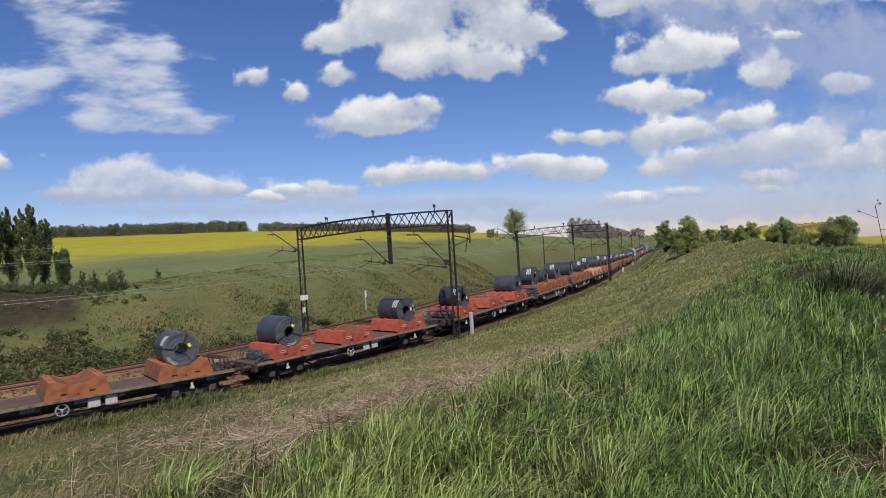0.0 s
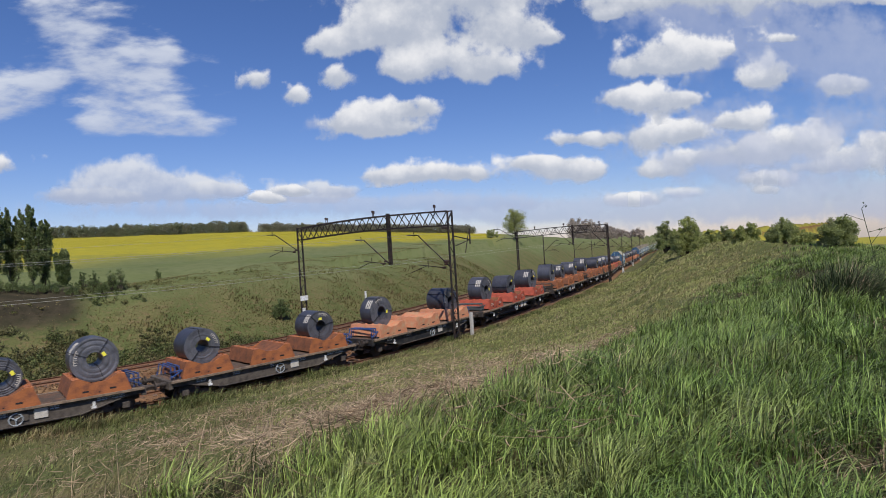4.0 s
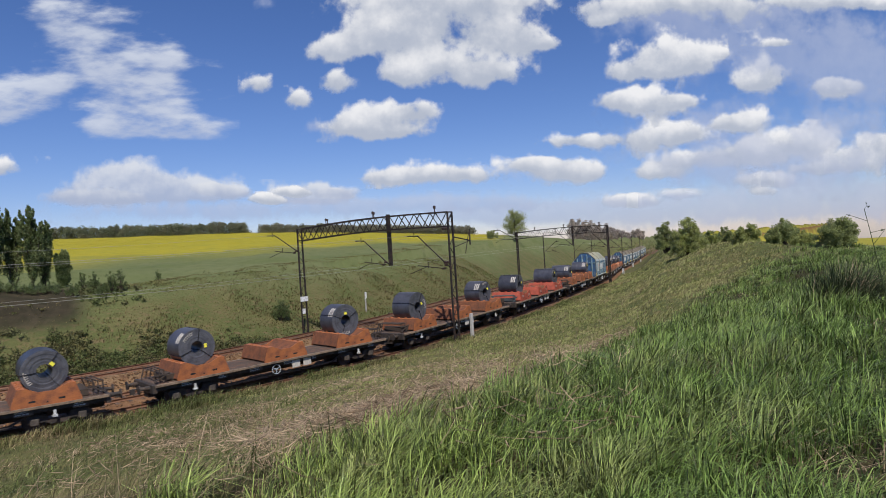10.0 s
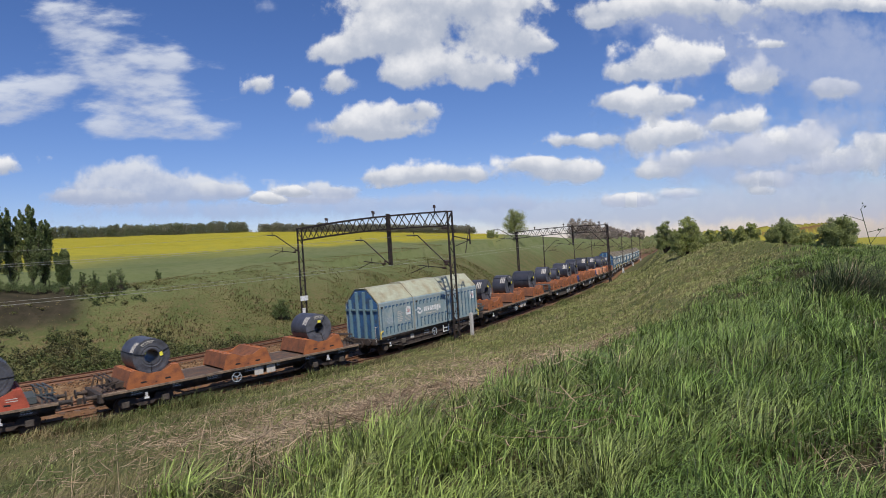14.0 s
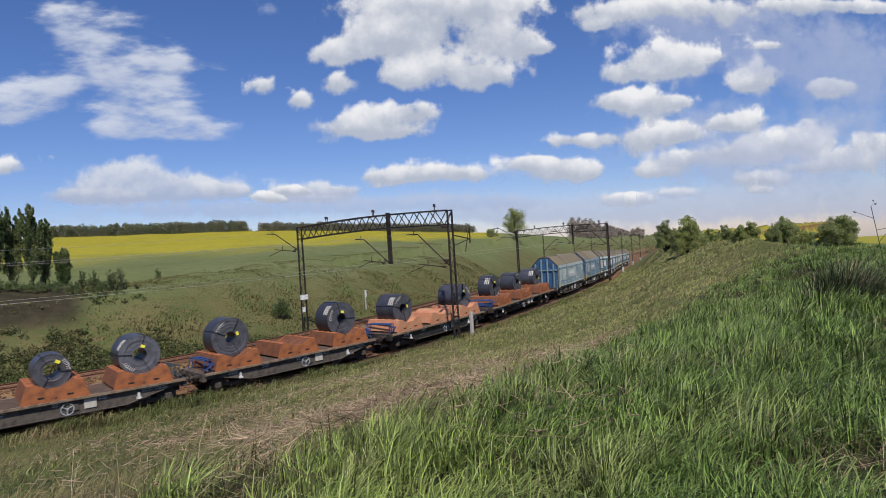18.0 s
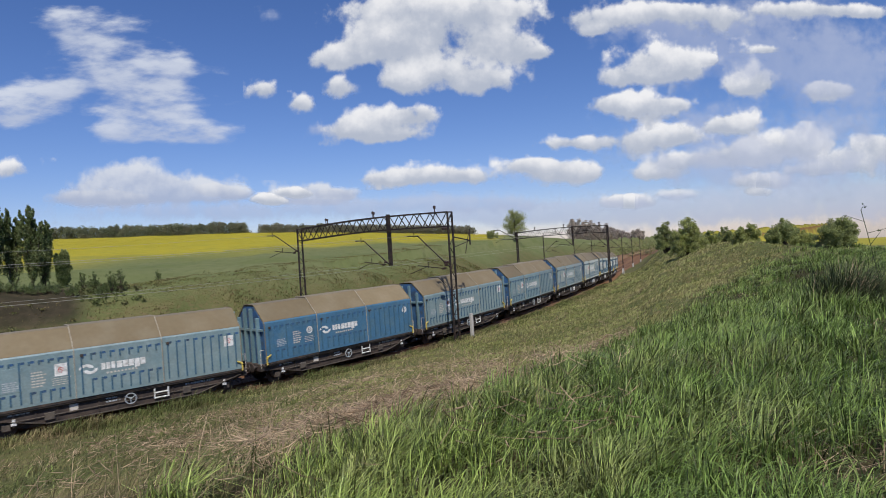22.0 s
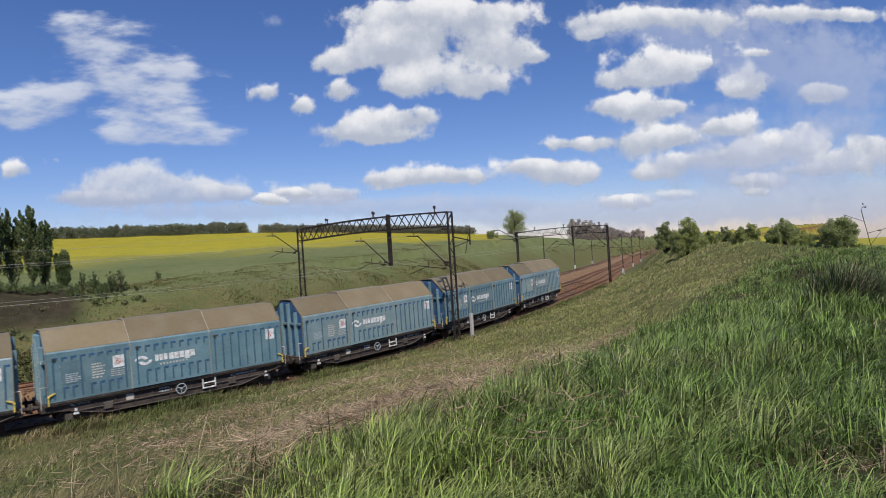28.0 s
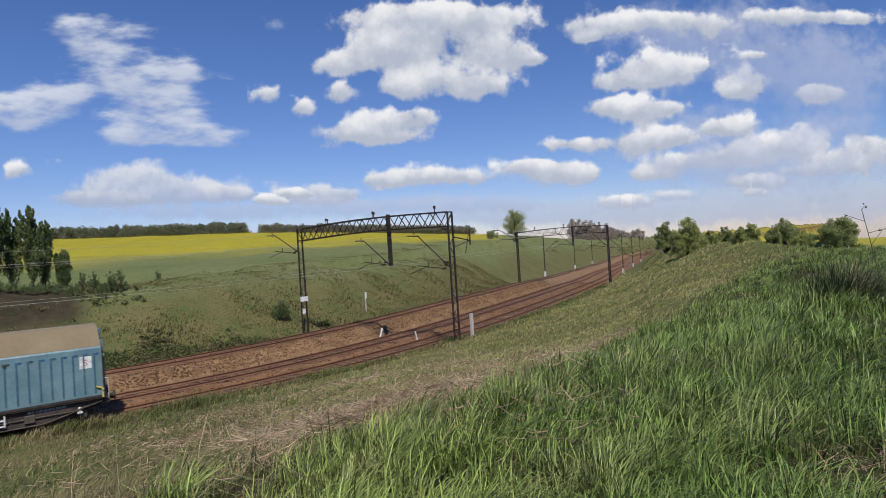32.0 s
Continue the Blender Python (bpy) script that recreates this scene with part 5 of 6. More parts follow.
def build_grass():
    # tufts of tall lush grass on the bank top
    x, y, d, a, r = scatter(10500, 1.5, 55, 3, 82, 11, .85)
    bare = wave(x, y, 4.2, 61) + .5 * wave(x, y, 1.7, 62)
    keep = (d < np.interp(a, *LUSH_EDGE) * r.uniform(.75, 1.1, len(d))) & (bare > -.85 + r.normal(0, .15, len(d)))
    x, y, d = x[keep], y[keep], d[keep]
    per = 46
    n = len(x)
    spread = np.interp(d, [1.5, 10, 50], [.045, .085, .28])
    ox, oy = r.normal(0, 1, (n, per)) * spread[:, None], r.normal(0, 1, (n, per)) * spread[:, None]
    # each tuft falls over to a side of its own
    fall, push = r.uniform(0, 6.283, n), r.uniform(.2, 2.2, n) * spread
    way = np.arctan2(oy + (np.sin(fall) * push)[:, None], ox + (np.cos(fall) * push)[:, None]).ravel()
    tall = (r.uniform(.6, 1.25, n)[:, None] * r.uniform(.45, 1.1, (n, per))).ravel()
    dd = np.repeat(d, per)
    k = n * per
    bx, by = (x[:, None] + ox).ravel(), (y[:, None] + oy).ravel()
    bh = tall * np.interp(dd, [1.5, 5, 12, 50], [.27, .35, .41, .38])
    bw = np.interp(dd, [1.5, 4, 8, 20, 50], [.0052, .0078, .0105, .016, .028]) * r.uniform(.55, 1.45, k)
    bl = r.uniform(.2, 1.3, k)
    # tufts past about 43 degrees take the brighter of the two greens
    fresh = np.repeat(a[keep] + 5 * wave(x, y, 3.5, 63) + r.normal(0, 3, n) > 43, per)
    for nm, q, mt, lb, sd in (("tall_grass", ~fresh, "lush", "tall tufts of lush green grass arching in the wind", 21), ("fresh_grass", fresh, "fresh", "brighter tufts of grass towards the left of the bank top", 38)):
        blades(nm, bx[q], by[q], bh[q], bw[q], bl[q], mt, lb, sd, bend=1.4, out=way[q], wind=.34)
    # even cover between the tufts, its colour darkened to give shaded gaps
    x, y, d, a, r = scatter(80000, 1.4, 60, 3, 84, 12, .95)
    keep = d < np.interp(a, *LUSH_EDGE) * r.uniform(.8, 1.35, len(d))
    x, y, d = x[keep], y[keep], d[keep]
    n = len(x)
    blades("meadow_grass", x, y, r.uniform(.06, .2, n), np.interp(d, [1.5, 4, 8, 60], [.004, .006, .009, .04]) * r.uniform(.7, 1.4, n), r.uniform(.3, 1.7, n), "shadegrass", "short meadow grass on the bank top, darkened as shade between the tufts", 22)
    # bleached blades lying among the green
    x, y, d, a, r = scatter(45000, 1.4, 40, 3, 84, 16, .95)
    bare = wave(x, y, 4.2, 61) + .5 * wave(x, y, 1.7, 62)
    keep = (d < np.interp(a, *LUSH_EDGE) * 1.2) & (bare + r.normal(0, .3, len(d)) < -.55)
    x, y, d = x[keep], y[keep], d[keep]
    n = len(x)
    blades("dead_grass", x, y, r.uniform(.08, .3, n), np.interp(d, [1.5, 4, 8, 60], [.003, .005, .008, .03]) * r.uniform(.7, 1.4, n), r.uniform(.8, 1.75, n), "straw", "dead blades lying among the green grass", 27)
    # meadow round about and behind the standing place
    x, y, d, a, r = scatter(16000, .9, 16, 80, 363, 17, 1.3)
    n = len(x)
    blades("trodden_grass", x, y, r.uniform(.06, .22, n), r.uniform(.008, .02, n), r.uniform(.3, 1.5, n), "lush", "short trodden grass round the standing place", 28)
    # a dark clump of last year's weeds
    x, y = 10.1 + r.normal(0, .2, 1000), -29.85 + r.normal(0, .2, 1000)
    blades("weed_clump", x, y, r.uniform(.3, .95, 1000), r.uniform(.008, .014, 1000), r.uniform(.3, 1.2, 1000), "weed", "tall dark clump of old weeds in the grass", 29, out=np.arctan2(y + 29.85, x - 10.1))
    x, y = 10.1 + r.normal(0, .26, 100), -29.85 + r.normal(0, .26, 100)
    blades("weed_stalks", x, y, r.uniform(.4, 1.0, 100), r.uniform(.004, .008, 100), r.uniform(.2, 1.2, 100), "straw", "bleached stalks in a clump of weeds", 30)
    # shorter mixed grass on the slope
    x, y, d, a, r = scatter(210000, 2.0, 75, 18, 92, 13, 1.0)
    s, off = line_coords(x, y)
    keep = (off < -2.0 + r.uniform(-.5, .3, len(d))) & (d > np.interp(a, *LUSH_EDGE) * r.uniform(.6, 1.1, len(d)))
    x, y, d = x[keep], y[keep], d[keep]
    n = len(x)
    patch = .75 + .5 * smoothstep(-.5, .6, wave(x, y, 6, 31))
    tall = r.uniform(.07, .24, n) * patch * (1 + .6 * smoothstep(-6, -3, off[keep]))
    wide = np.interp(d, [2, 8, 40, 75], [.005, .010, .034, .06]) * r.uniform(.6, 1.3, n)
    bend_ = r.uniform(.4, 1.7, n)
    rank = a[keep] + 4 * wave(x, y, 5, 36) + r.normal(0, 4, n) > 63
    for nm, q, mt, lb, sd in (("slope_grass", ~rank, "midgrass", "short mixed green and dry grass on the slope", 23), ("rank_grass", rank, "drygrass", "rank brownish grass low on the slope", 37)):
        blades(nm, x[q], y[q], tall[q] * (1.35 if mt == "drygrass" else 1), wide[q], bend_[q], mt, lb, sd)
    # young grass farther along the slope
    x, y, d, a, r = scatter(70000, 20, 130, 20, 46, 34, 1.1)
    s, off = line_coords(x, y)
    keep = (off < -2.4) & (d > np.interp(a, *LUSH_EDGE) * r.uniform(.9, 1.2, len(d))) & (d > 22 + 6 * wave(x, y, 9, 35))
    x, y, d = x[keep], y[keep], d[keep]
    n = len(x)
    blades("young_grass", x, y, r.uniform(.10, .30, n), np.interp(d, [20, 50, 130], [.035, .075, .19]) * r.uniform(.6, 1.3, n), r.uniform(.3, 1.3, n), "slopegreen", "young green grass farther along the slope", 35)
    # a flattened mat of straw beside the lush grass
    x, y, d, a, r = scatter(95000, 3.0, 24, 30, 78, 19, 1.0)
    edge = np.interp(a, *LUSH_EDGE)
    dense = np.exp(-((d / edge - 1.22) / .26) ** 2) * np.interp(a, [33, 39, 44, 56, 66, 73], [.3, .7, 1, 1, .35, -.7])
    keep = dense + .35 * wave(x, y, 1.6, 43) + r.normal(0, .3, len(d)) > .6
    x, y, d = x[keep], y[keep], d[keep]
    n = len(x)
    sticks("straw_mat", x, y, r.uniform(.08, .24, n) * np.where(r.uniform(0, 1, n) < .2, 2.1, 1), np.interp(d, [3, 8, 24], [.006, .0098, .02]) * r.uniform(.5, 1.4, n), r.uniform(.03, .24, n), "straw", "flattened tangle of bleached straw on the slope", 32)
    # loose straws lying through the grass of the slope
    x, y, d, a, r = scatter(9000, 3.0, 45, 30, 88, 20, 1.0)
    s, off = line_coords(x, y)
    keep = (off < -2.6) & (d > np.interp(a, *LUSH_EDGE) * .95) & (wave(x, y, 2.4, 44) + r.normal(0, .4, len(d)) > .15)
    x, y, d = x[keep], y[keep], d[keep]
    n = len(x)
    sticks("loose_straw", x, y, r.uniform(.05, .2, n), np.interp(d, [3, 8, 45], [.004, .007, .022]) * r.uniform(.5, 1.4, n), r.uniform(.06, .24, n), "straw", "loose straws lying through the slope grass", 33)
    # bleached stalks: a thin scatter, and a flattened mat beside the lush grass
    x, y, d, a, r = scatter(240000, 2.0, 60, 22, 92, 14, 1.0)
    s, off = line_coords(x, y)
    edge = np.interp(a, *LUSH_EDGE)
    matted = np.exp(-((d / edge - 1.3) / .38) ** 2) * np.interp(a, [26, 36, 42, 60, 70], [.2, .6, 1, 1, .5])
    thick = wave(x, y, 3.5, 41) * .5 + wave(x, y, 1.3, 42) * .5 + r.normal(0, .35, len(d))
    keep = (off < -2.3) & (d > edge * r.uniform(.85, 1.05, len(d))) & (thick > .82 - matted * .55) & (r.uniform(0, 1, len(d)) < np.interp(a, [26, 34, 42, 58, 72], [.12, .35, 1, 1, .3]))
    x, y, d, matted = x[keep], y[keep], d[keep], matted[keep]
    n = len(x)
    up = r.uniform(0, 1, n) < .14
    blades("dry_stalks", x, y, r.uniform(.12, .36, n) * np.where(up, 1.9, 1), np.interp(d, [2, 8, 60], [.003, .0062, .022]) * r.uniform(.7, 1.3, n), np.where(up, r.uniform(.1, .7, n), r.uniform(.7, 1.85, n)), "straw", "bleached dead grass stalks lying and standing on the slope", 24, bend=.5)
    # rank grass along the edge of the ballast
    r = np.random.RandomState(18)
    n = 30000
    s, off = r.uniform(-6, 75, n), -1.65 - np.abs(r.normal(0, .8, n))
    x, y, _, _ = line_at(s, off)
    blades("edge_grass", x, y, r.uniform(.28, .72, n) * np.interp(s, [0, 12, 22, 40, 75], [1.5, 1.3, 1.0, .8, .7]) * (.82 + .28 * wave(x, y, 4, 71)), r.uniform(.016, .038, n), r.uniform(.2, 1.1, n), "drygrass", "rank uncut grass along the ballast edge", 31)
    # the far bank
    r = np.random.RandomState(15)
    n = 60000
    s, off = r.uniform(-8, 95, n), FAR_FOOT + (FAR_TOP + 3 - FAR_FOOT) * r.uniform(0, 1, n) ** .9
    x, y, _, _ = line_at(s, off)
    keep = (np.degrees(np.arctan2(y - EYE.y, x)) < 77.5) | (off < 20.5) | (r.uniform(0, 1, n) < .12)
    x, y = x[keep], y[keep]
    n = len(x)
    patch = smoothstep(-.6, .7, wave(x, y, 7, 51))
    # towards the foot more blades take the darker, taller kind
    low = smoothstep(24, 18, line_coords(x, y)[1] + wave(x, y, 9, 52) * 2.5) > r.uniform(0, 1, n)
    h = r.uniform(.10, .30, n) * (.6 + .6 * patch)
    blades("bank_grass", x[low], y[low], h[low] * 1.25, r.uniform(.04, .09, low.sum()), r.uniform(.2, .9, low.sum()), "bankgrass", "darker rank grass low on the far bank", 25)
    up = ~low
    blades("rim_grass", x[up], y[up], h[up] * .6, r.uniform(.04, .09, up.sum()), r.uniform(.3, 1.2, up.sum()), "rimgrass", "short pale grass high on the far bank", 26)


def leaves(centres, size, n, leaf, material, name, seed, flat=1.0, level=False):
    """Clumps of small leaves: n leaves about each centre, size its radius."""
    r = np.random.RandomState(seed)
    centres, size = np.asarray(centres, float), np.asarray(size, float)
    m = len(centres)
    p = r.normal(0, 1, (m, n, 3))
    p /= np.linalg.norm(p, axis=2, keepdims=True)
    p *= (r.uniform(0, 1, (m, n, 1)) ** .45)
    p[..., 2] *= flat
    p = (centres[:, None] + p * size[:, None, None]).reshape(-1, 3)
    k = len(p)
    a, b = r.normal(0, 1, (k, 3)), r.normal(0, 1, (k, 3))
    a /= np.linalg.norm(a, axis=1, keepdims=True)
    b = np.cross(a, b)
    b /= np.linalg.norm(b, axis=1, keepdims=True) + 1e-9
    if level:
        a[:, 2] *= .15
        b = np.stack([-a[:, 1], a[:, 0], r.normal(0, .12, k)], 1)
    L = leaf * r.uniform(.6, 1.4, (k, 1))
    V = np.stack([p - a * L, p + b * L * .55, p + a * L, p - b * L * .55], 1)
    F = np.arange(4 * k).reshape(-1, 4)
    return raw_mesh(name, V.reshape(-1, 3), F, material)


def limbs(bm, base, height, spread, r, n, crown_low=.25, steep=(.08, .2)):
    """A tapered trunk with forking limbs. Returns the limb tips."""
    rod(bm, base, base + Vector((r.uniform(-.05, .05) * height, r.uniform(-.05, .05) * height, height * .92)), height * .022, 7, height * .004)
    tips = []
    for k in range(n):
        u = crown_low + (1 - crown_low) * (k + .5) / n * .9
        p = base + Vector((0, 0, height * u))
        a = r.uniform(0, 6.283)
        reach = spread * (1.05 - .75 * max(0, u - .35)) * r.uniform(.55, 1.1)
        q = p + Vector((math.cos(a) * reach, math.sin(a) * reach, height * r.uniform(*steep)))
        rod(bm, p, q, height * .009, 5, height * .003)
        tips.append(q)
        e = p.lerp(q, .6) + Vector((r.uniform(-.3, .3) * reach, r.uniform(-.3, .3) * reach, height * .08))
        rod(bm, p.lerp(q, .5), e, height * .005, 4, height * .002)
        tips.append(e)
        tips.append(p.lerp(q, .5))
    return tips


def tree(d, az, height, spread, leaf_mat, label, leaf=.12, n=26, per=90, name="tree", low=.25, seed=1, category="tree", slim=1.0, steep=(.08, .2)):
    x, y = polar(d, az)
    z = gz(x, y) - .1
    r = random.Random(seed)
    t = thing(name, label, category, "trees and bushes by the line")
    t.matrix_basis = pose(float(x), float(y), z)
    bm = B()
    tips = limbs(bm, Vector((0, 0, 0)), height, spread, r, n, low, steep)
    part("trunk", bm, "bark", t)
    c = [tuple(q) for q in tips] + [(r.uniform(-.2, .2) * spread, r.uniform(-.2, .2) * spread, height * u) for u in np.linspace(low + .1, 1.0, 9)]
    sz = [spread * r.uniform(.2, .42) * slim for _ in c]
    o = leaves(c, sz, per, leaf, leaf_mat, "crown", seed, 1.0)
    o.parent = t
    return t


def poplar(d, az, height, spread, label, seed):
    """A tree of many upright stems, in leaf from low down to the tips."""
    x, y = polar(d, az)
    t = thing("tree", label, "tree", "trees and bushes by the line")
    t.matrix_basis = pose(float(x), float(y), gz(x, y) - .1)
    r = random.Random(seed)
    bm = B()
    rod(bm, (0, 0, 0), (0, 0, height * .9), height * .018, 7, height * .003)
    C, S = [], []
    for k in range(46):
        a, q = r.uniform(0, 6.283), r.uniform(.1, 1.0) ** .6
        z0 = height * r.uniform(.02, .5)
        top = Vector((math.cos(a) * spread * q, math.sin(a) * spread * q, min(height * 1.02, z0 + height * r.uniform(.3, .62) * (1.15 - .35 * q))))
        root = Vector((0, 0, z0))
        elbow = root.lerp(top, .4) + Vector((math.cos(a), math.sin(a), 0)) * spread * q * .25
        rod(bm, root, elbow, height * .006, 5, height * .004)
        rod(bm, elbow, top, height * .004, 4, height * .0015)
        for u in (.15, .35, .55, .75, .9, 1.0):
            p = elbow.lerp(top, u) if u > .3 else root.lerp(elbow, .7)
            C.append((p.x + r.uniform(-.15, .15), p.y + r.uniform(-.15, .15), p.z + r.uniform(-.15, .15)))
            S.append((.40 - .24 * u) * r.uniform(.7, 1.3) * (.35 + spread * .45))
    for u in np.linspace(.35, 1.0, 12):
        C.append((r.uniform(-.15, .15), r.uniform(-.15, .15), height * u))
        S.append((.5 - .36 * u) * (.35 + spread * .45))
    part("trunk", bm, "bark", t)
    o = leaves(C, [v * .9 for v in S], 120, .055, "poplar", "crown", seed, 2.1)
    o.parent = t
    return t


def bush(d, az, height, spread, leaf_mat, label, leaf=.07, seed=1, per=120, n=24, base=0.0):
    leaf, per = leaf * .5, int(per * 2.6)
    x, y = polar(d, az)
    z = gz(x, y) - .05 + base
    r = random.Random(seed)
    t = thing("bush", label, "bush", "trees and bushes by the line")
    t.matrix_basis = pose(float(x), float(y), z)
    bm = B()
    c = []
    n, per = int(n * 1.6), int(per / 1.6)
    for k in range(n):
        a, q = r.uniform(0, 6.283), r.uniform(0, 1) ** .6
        top = Vector((math.cos(a) * spread * q, math.sin(a) * spread * q, height * (1 - .55 * q * q) * r.uniform(.55, 1.0)))
        rod(bm, (top.x * .15, top.y * .15, 0), top, height * .012, 5, height * .003)
        c += [tuple(top), tuple(top * .72), (top.x * .9, top.y * .9, top.z * .4)]
    part("stem", bm, "bark", t)
    o = leaves(c, [min(spread, height) * r.uniform(.10, .27) for _ in c], per, leaf, leaf_mat, "foliage", seed)
    o.parent = t
    return t


def woods(name, d, a0, a1, height, rows, leaf_mat, label, seed, step=1.9, sink=0.0, taper=0.0, leaf=.3):
    """A far wood edge as one mass of crowns."""
    r = np.random.RandomState(seed)
    n = int(abs(a1 - a0) * math.pi / 180 * d / step)
    C, S = [], []
    for q in range(rows):
        a = np.linspace(a0, a1, n) + r.uniform(-.3, .3, n)
        dd = d + q * 9 + r.uniform(-3, 3, n)
        x, y = polar(dd, a)
        z = ground_height(x, y) - sink
        u = np.linspace(0, 1, n)
        fall = 1 - taper * u ** 1.6
        h = height * (.95 + .1 * np.sin(u * 40 + seed) * np.sin(u * 17)) * r.uniform(.9, 1.05, n) * fall * (1 + .15 * q)
        for f in (.1, .25, .4, .55, .7, .85, 1.0):
            C.append(np.stack([x + r.uniform(-1.5, 1.5, n), y + r.uniform(-1.5, 1.5, n), z + h * f], 1))
            S.append(max(step, 1.7) * (1.1 - .4 * f) * r.uniform(.8, 1.3, n))
    o = leaves(np.concatenate(C), np.concatenate(S), 75, leaf, leaf_mat, name, seed)
    return tagged(o, label, "woods", kind="stuff")


def build_plants():
    for k, (az, h, w) in enumerate(((83.3, 7.0, 1.0), (82.2, 6.9, .85), (80.9, 7.0, .9), (80.1, 6.0, .8))):
        poplar(63 + k % 2, az, h, w, "bushy young poplar in fresh leaf at the edge of the cutting", 3 + k)
    poplar(63, 78.9, 3.5, .6, "small yellow-green poplar beside taller ones", 9)
    for k, (d, az, h, w) in enumerate(((61, 77.6, 1.4, .5), (60, 76.8, 1.7, .6), (60, 75.6, 1.9, .7), (60, 74.9, 2.0, .6), (70, 72.0, 1.3, .35), (59, 78.3, 1.2, .6), (59, 76.2, 1.1, .6), (60, 83.4, 1.0, 1.1), (60, 82.2, .9, 1.1), (60, 80.9, 1.0, 1.1), (60, 79.8, 1.1, .9))):
        bush(d, az, h, w, "poplar", "young shrub on the rim of the far bank", .06, 40 + k, 45, 12)
    # shrub beside the far post of the portal
    bush(math.hypot(27.6, 19.9 - EYE.y), math.degrees(math.atan2(19.9 - EYE.y, 27.6)), 2.4, .85, "poplar", "thin dark shrub on the far bank", .10, 60, 45, 16)
    tree(176, 40.2, 7.0, 3.5, "leaf", "feathery young tree standing by itself above the cutting", .11, 60, 60, seed=8, low=.14, slim=.8, steep=(.1, .26))
    bush(175, 42.4, 2.8, 2.0, "leafdark", "low dark bush in the field", .25, 61, 40, 12)
    bush(68, 25.5, 4.3, 1.7, "leaf", "leafy bush on the crest of the near bank", .13, 70, 110, 30)
    bush(88, 27.0, 4.6, 1.5, "leafdark", "dark bush on the crest of the near bank", .15, 71, 80, 24)
    bush(75, 24.7, 3.0, 1.3, "leaf", "leafy bush on the crest of the near bank", .13, 72, 80, 20)
    bush(120, 23.4, 3.0, 1.6, "leaf", "bush farther along the bank", .2, 73, 60, 20)
    bush(125, 22.3, 3.2, 1.8, "leafdark", "bush farther along the bank", .2, 74, 60, 20)
    bush(58, 20.6, 1.9, 1.15, "leaf", "rounded bush on the bank top", .11, 75, 110, 24)
    bush(54, 17.9, 2.0, 1.25, "leafdark", "spreading dark bush with bare twigs", .10, 76, 100, 24)
    bush(56, 16.6, 1.2, .9, "leaf", "low bush on the bank top", .10, 77, 80, 18)
    bush(45, 14.1, 1.8, 1.25, "leafdark", "dense dark bush on the bank top", .09, 78, 130, 28)
    woods("woods_west", 338, 80.0, 64.6, 5.9, 2, "woodleaf", "far wood edge in fresh green behind the yellow field", 80, 1.2)
    woods("woods_middle", 338, 63.4, 44.4, 4.6, 2, "twig", "far belt of budding trees behind the yellow field", 81, 1.2)
    woods("woods_far", 430, 35.0, 29.3, 12.5, 3, "bare", "grey-brown leafless wood beyond the cutting", 82, 2.2, taper=.8, leaf=.42)
    woods("woods_edge", 300, 31.0, 26.6, 5.5, 1, "leafdark", "dark trees on the horizon", 83, 4)
    # scrub and weeds on the far bank
    r = np.random.RandomState(90)
    n = 300
    s, off = r.uniform(-8, 80, n), FAR_FOOT + .8 + (FAR_TOP - FAR_FOOT) * r.uniform(0, 1, n)
    x, y, _, _ = line_at(s, off)
    keep = (wave(x, y, 8, 91) > -.1) & ((off > 20) | (wave(x, y, 5, 92) > .2))
    x, y = x[keep], y[keep]
    z = ground_height(x, y)
    h = r.uniform(.12, .38, len(x))
    o = leaves(np.stack([x, y, z + h * .8], 1), h * 1.9, 40, .06, "scrub", "bank_scrub", 93, .35)
    tagged(o, "low weeds and scrub on the far bank", "scrub", kind="stuff")
    # brambles and tall weeds low on the far bank and round the bare soil
    n = 2600
    s, off = r.uniform(-9, 36, n), FAR_FOOT + .5 + 9.0 * r.uniform(0, 1, n) ** 1.3
    x, y, _, _ = line_at(s, off)
    x2, y2 = polar(r.uniform(57, 61, 45), r.uniform(73.2, 78.0, 45))
    keep = (wave(x, y, 6, 95) > -.75 + .05 * np.maximum(0, s - 8) + r.normal(0, .2, n)) & (off < FAR_FOOT + 8.2 - .17 * s)
    x, y = np.concatenate([x[keep], x2]), np.concatenate([y[keep], y2])
    h = r.uniform(.15, .5, len(x)) * np.where(np.arange(len(x)) < len(x) - 45, 1, .7)
    o = leaves(np.stack([x, y, ground_height(x, y) + h * .7], 1), h * 1.05, 44, .075, "bramble", "bank_brambles", 96, .85)
    tagged(o, "dark brambles and weeds low on the far bank", "brambles", kind="stuff")
    # flowering rape, standing in the field
    n = 9000
    d, a = np.sqrt(r.uniform(108 ** 2, 322 ** 2, n)), r.uniform(42.5, 90, n)
    keep = d > np.interp(a, [30, 41, 54, 64, 83, 100], [250, 170, 135, 112, 104, 104]) + 70 * r.uniform(0, 1, n) ** 1.5 - 8
    x, y = polar(d[keep], a[keep])
    z = ground_height(x, y)
    o = leaves(np.stack([x, y, z + .2], 1), np.full(len(x), 1.7), 18, .12, "rapetop", "flowering_rape", 94, .14, True)
    tagged(o, "flowering yellow oilseed rape in the far field", "crop", kind="stuff")


build_grass()
build_plants()

# wires
for y_, za, zb_, r_ in ((.0, 5.65, 5.65, .010), (.0, 7.1, 7.6, .010), (4.0, 5.65, 5.65, .008), (4.0, 7.1, 7.5, .008), (16.8, 8.3, 8.6, .009)):
    wire_run(y_, za, zb_, -45, 29.24, .12, r_)
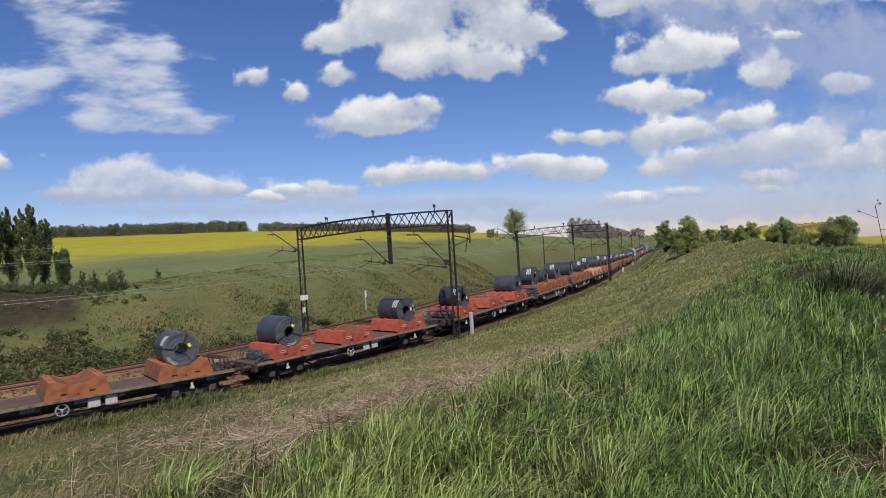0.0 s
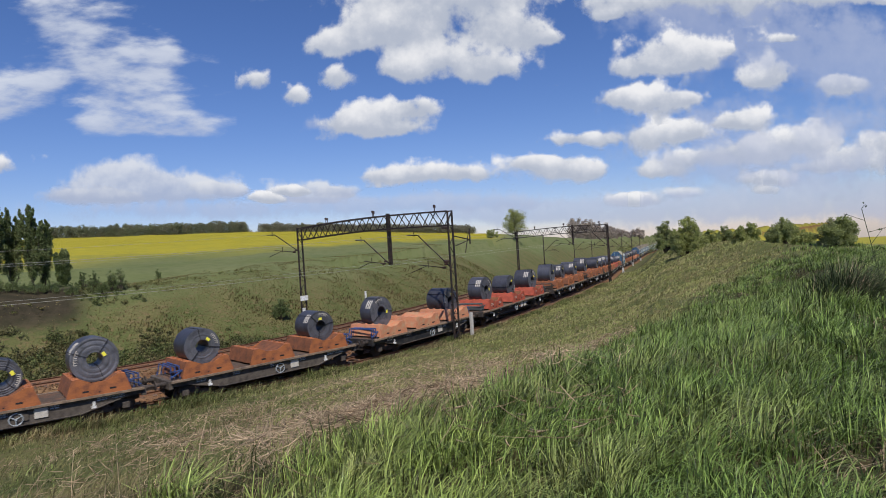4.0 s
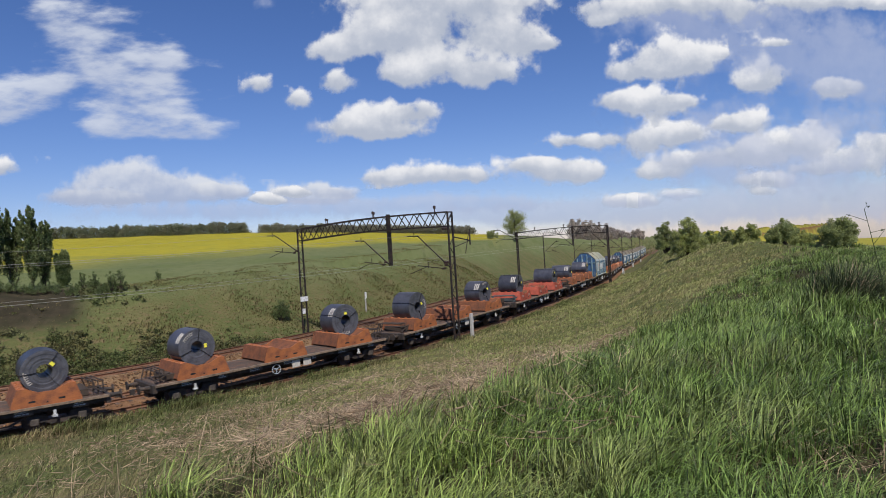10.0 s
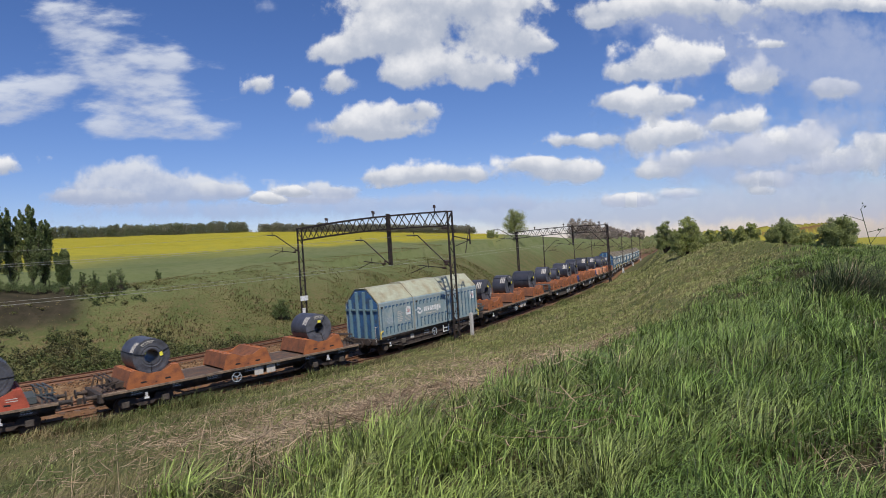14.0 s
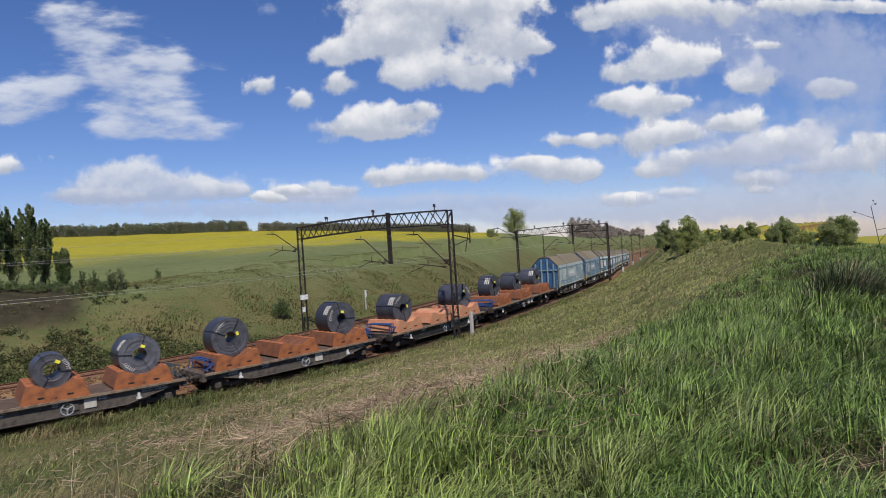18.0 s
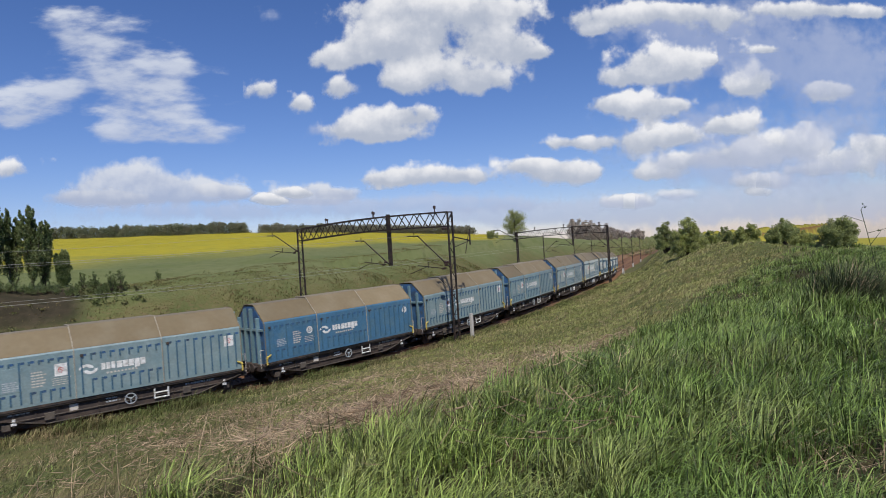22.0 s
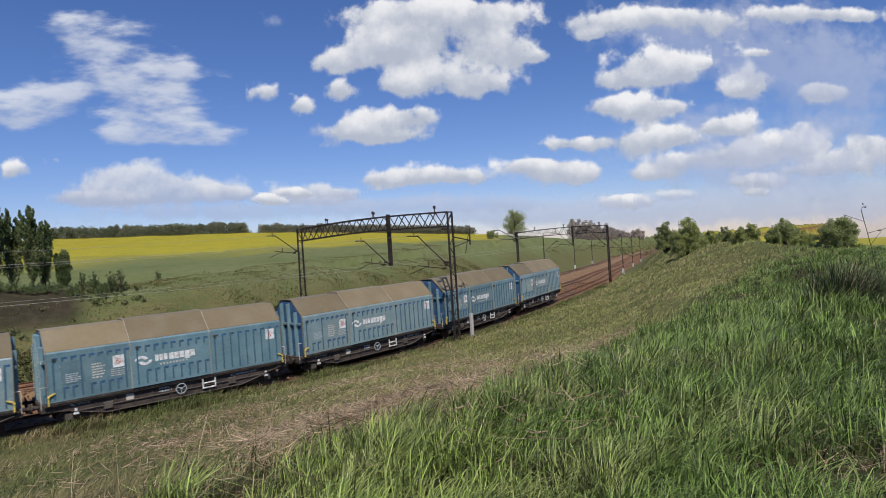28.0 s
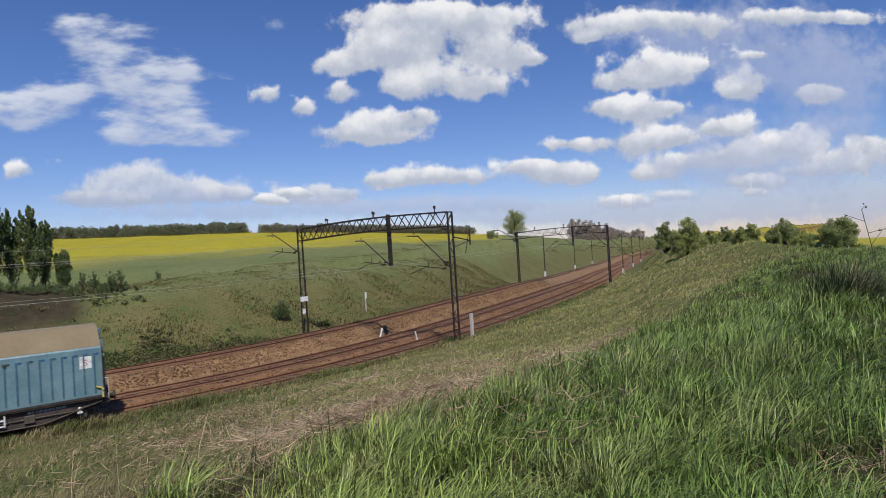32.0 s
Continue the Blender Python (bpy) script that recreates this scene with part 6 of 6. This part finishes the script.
for y_ in (0.0, 4.0):
    wire_run(y_, 5.65, 5.65, 29.24, 79.0, .05, .006)
    wire_run(y_, 7.6, 7.6, 29.24, 79.0, .9, .006)


# ---- lineside things ----
def marker(name, label, s, off, h, w, material, lean=0.0, cap=False):
    x, y, z, hd = (float(v) for v in line_at(s, off))
    t = thing(name, label, "lineside post", "lineside posts")
    t.matrix_basis = pose(x, y, gz(x, y) - .1, 0, lean, math.degrees(hd))
    part("shaft", soften(box(B(), (-w / 2, -w / 2, 0), (w / 2, w / 2, h + .1)), w * .12), material, t)
    if cap:
        part("plate", soften(box(B(), (-w * 1.1, -w * .8, h * .72), (w * 1.1, -w * .55, h + .12)), .01), "white", t, "white plate")
    return t


def build_lineside():
    marker("concrete_post", "pale grey concrete post at the foot of the bank", 31.1, -2.8, 1.75, .22, "concrete")
    marker("marker_post", "thin white marker post on the far bank", 43.5, 17.0, 2.1, .12, "concrete", 0, True)
    marker("marker_post", "leaning white marker board between the tracks", 31.5, 6.6, 1.0, .11, "white", 24)
    marker("marker_post", "short pale stake between the tracks", 30.9, 2.1, 1.0, .1, "white", -14)
    marker("short_post", "short dark steel post beside the far track", 41.3, 12.6, .9, .16, "post")
    marker("short_post", "short dark steel post beside the far track", 42.2, 12.6, .85, .16, "post")
    t = thing("white_stone", "small white painted stone beside the far track", "stone")
    x, y, z, hd = (float(v) for v in line_at(42.0, 13.6))
    t.matrix_basis = pose(x, y, gz(x, y))
    bm = B()
    bmesh.ops.create_icosphere(bm, subdivisions=2, radius=.24, matrix=Matrix.Diagonal((1, 1, .6, 1)))
    for v in bm.verts:
        v.co += Vector(noise.noise_vector(v.co * 4)) * .04
    part("stone", bm, "white", t)
    # loose ballast stones on the shoulders between the tracks
    r = np.random.RandomState(120)
    n = 26000
    s = r.uniform(-2, 85, n) ** 1.0
    off = np.where(r.uniform(0, 1, n) < .7, r.uniform(-1.6, 14.2, n), r.uniform(7.6, 10.6, n))
    x, y, z, hd = line_at(s, off)
    lift = np.zeros(n)
    for ty, up in zip(TRACKS, TRACK_LIFT):
        dd = np.abs(off - ty)
        lift = np.maximum(lift, np.interp(dd, [0, 1.75, 3.0 + up * .3], [.41 + up, .40 + up, 0]))
    z = z - .62 + lift + r.uniform(-.01, .03, n)
    size = r.uniform(.035, .085, n)
    V = np.empty((n, 6, 3))
    base = np.array([(1, 0, 0), (-.5, .87, 0), (-.5, -.87, 0), (.5, .6, .8), (-.9, .1, .7), (.3, -.8, .75)])
    a = r.uniform(0, 6.28, n)
    jit = 1 + r.uniform(-.35, .35, (n, 6, 3))
    b = base[None] * jit
    V[..., 0] = x[:, None] + (b[..., 0] * np.cos(a)[:, None] - b[..., 1] * np.sin(a)[:, None]) * size[:, None]
    V[..., 1] = y[:, None] + (b[..., 0] * np.sin(a)[:, None] + b[..., 1] * np.cos(a)[:, None]) * size[:, None]
    V[..., 2] = z[:, None] + b[..., 2] * size[:, None]
    tri = np.array([(3, 4, 5), (0, 3, 5), (0, 5, 2), (1, 4, 3), (1, 3, 0), (2, 5, 4), (2, 4, 1)])
    o = raw_mesh("ballast_stones", V.reshape(-1, 3), (np.arange(n)[:, None, None] * 6 + tri).reshape(-1, 3), "stone")
    tagged(o, "loose rust-brown ballast stones over the track bed", "ballast", kind="stuff")


build_lineside()


# a tall dry stalk that nods in the wind
def stalk(d, az, h, seed):
    x, y = polar(d, az)
    t = thing("weed_stalk", "tall dry weed stalk nodding above the grass", "weed", "weed stalks")
    m = pose(float(x), float(y), gz(x, y) - .05, 0, 0, az)
    t.matrix_basis = m
    r = random.Random(seed)

    def along(u):
        return Vector((0, .14 * u ** 1.6, u * h))
    cu = bpy.data.curves.new("stem", "CURVE")
    cu.dimensions, cu.bevel_depth, cu.bevel_resolution = "3D", .002, 1
    sp = cu.splines.new("POLY")
    sp.points.add(11)
    for k, q in enumerate(sp.points):
        q.co = (*along(k / 11), 1)
    cu.materials.append(M["weed"])
    o = new("stem", cu)
    o.parent = t
    for k in range(9):
        p = along(.6 + .4 * k / 8)
        q = p + Vector((r.uniform(-.06, .06), r.uniform(-.10, .10), r.uniform(.02, .08)))
        part("twig", rod(B(), p, q, .0016, 4, .001), "weed", t)
        o = leaves([tuple(q)], [.014], 5, .007, "weed", "seed_head", seed + k)
        o.parent, o["kind"] = t, "stuff"
    SWAY.append((t, m, 1.6, seed))
    return t


stalk(4.2, 10.4, 1.34, 1)


# ---- movement ----
def motions():
    times = [k * .5 for k in range(65)]
    for ob, u, span, local in MOVERS:
        walk(ob, [(t, on_track(u - rolled(t), span) @ local) for t in times])
    # every wheel rolls alike: one wheelset of each end is keyed, the rest take the same turning
    keyed = {}
    n = 960
    for w in WHEELS:
        side = w.location.x > 0
        if side not in keyed:
            rows = []
            for k in range(n + 1):
                t = 32.0 * k / n
                rows.append((t, Matrix.Translation(w.location) @ Matrix.Rotation(-rolled(t) / .45, 4, "Y")))
            walk(w, rows)
            keyed[side] = w
        else:
            src = keyed[side].animation_data
            w.rotation_mode = "QUATERNION"
            a = w.animation_data_create()
            a.action, a.action_slot = src.action, src.action_slot
    for ob, m0, m1 in DRIFT:
        walk(ob, [(0, m0), (32, m1)])
    for ob, m, amp, phase in SWAY:
        walk(ob, [(k * .8, m @ pose(0, 0, 0, amp * math.sin(k * 1.7 + phase) + amp * .5 * math.sin(k * 3.1 + phase), amp * math.cos(k * 1.3 + phase * 2))) for k in range(41)])


motions()
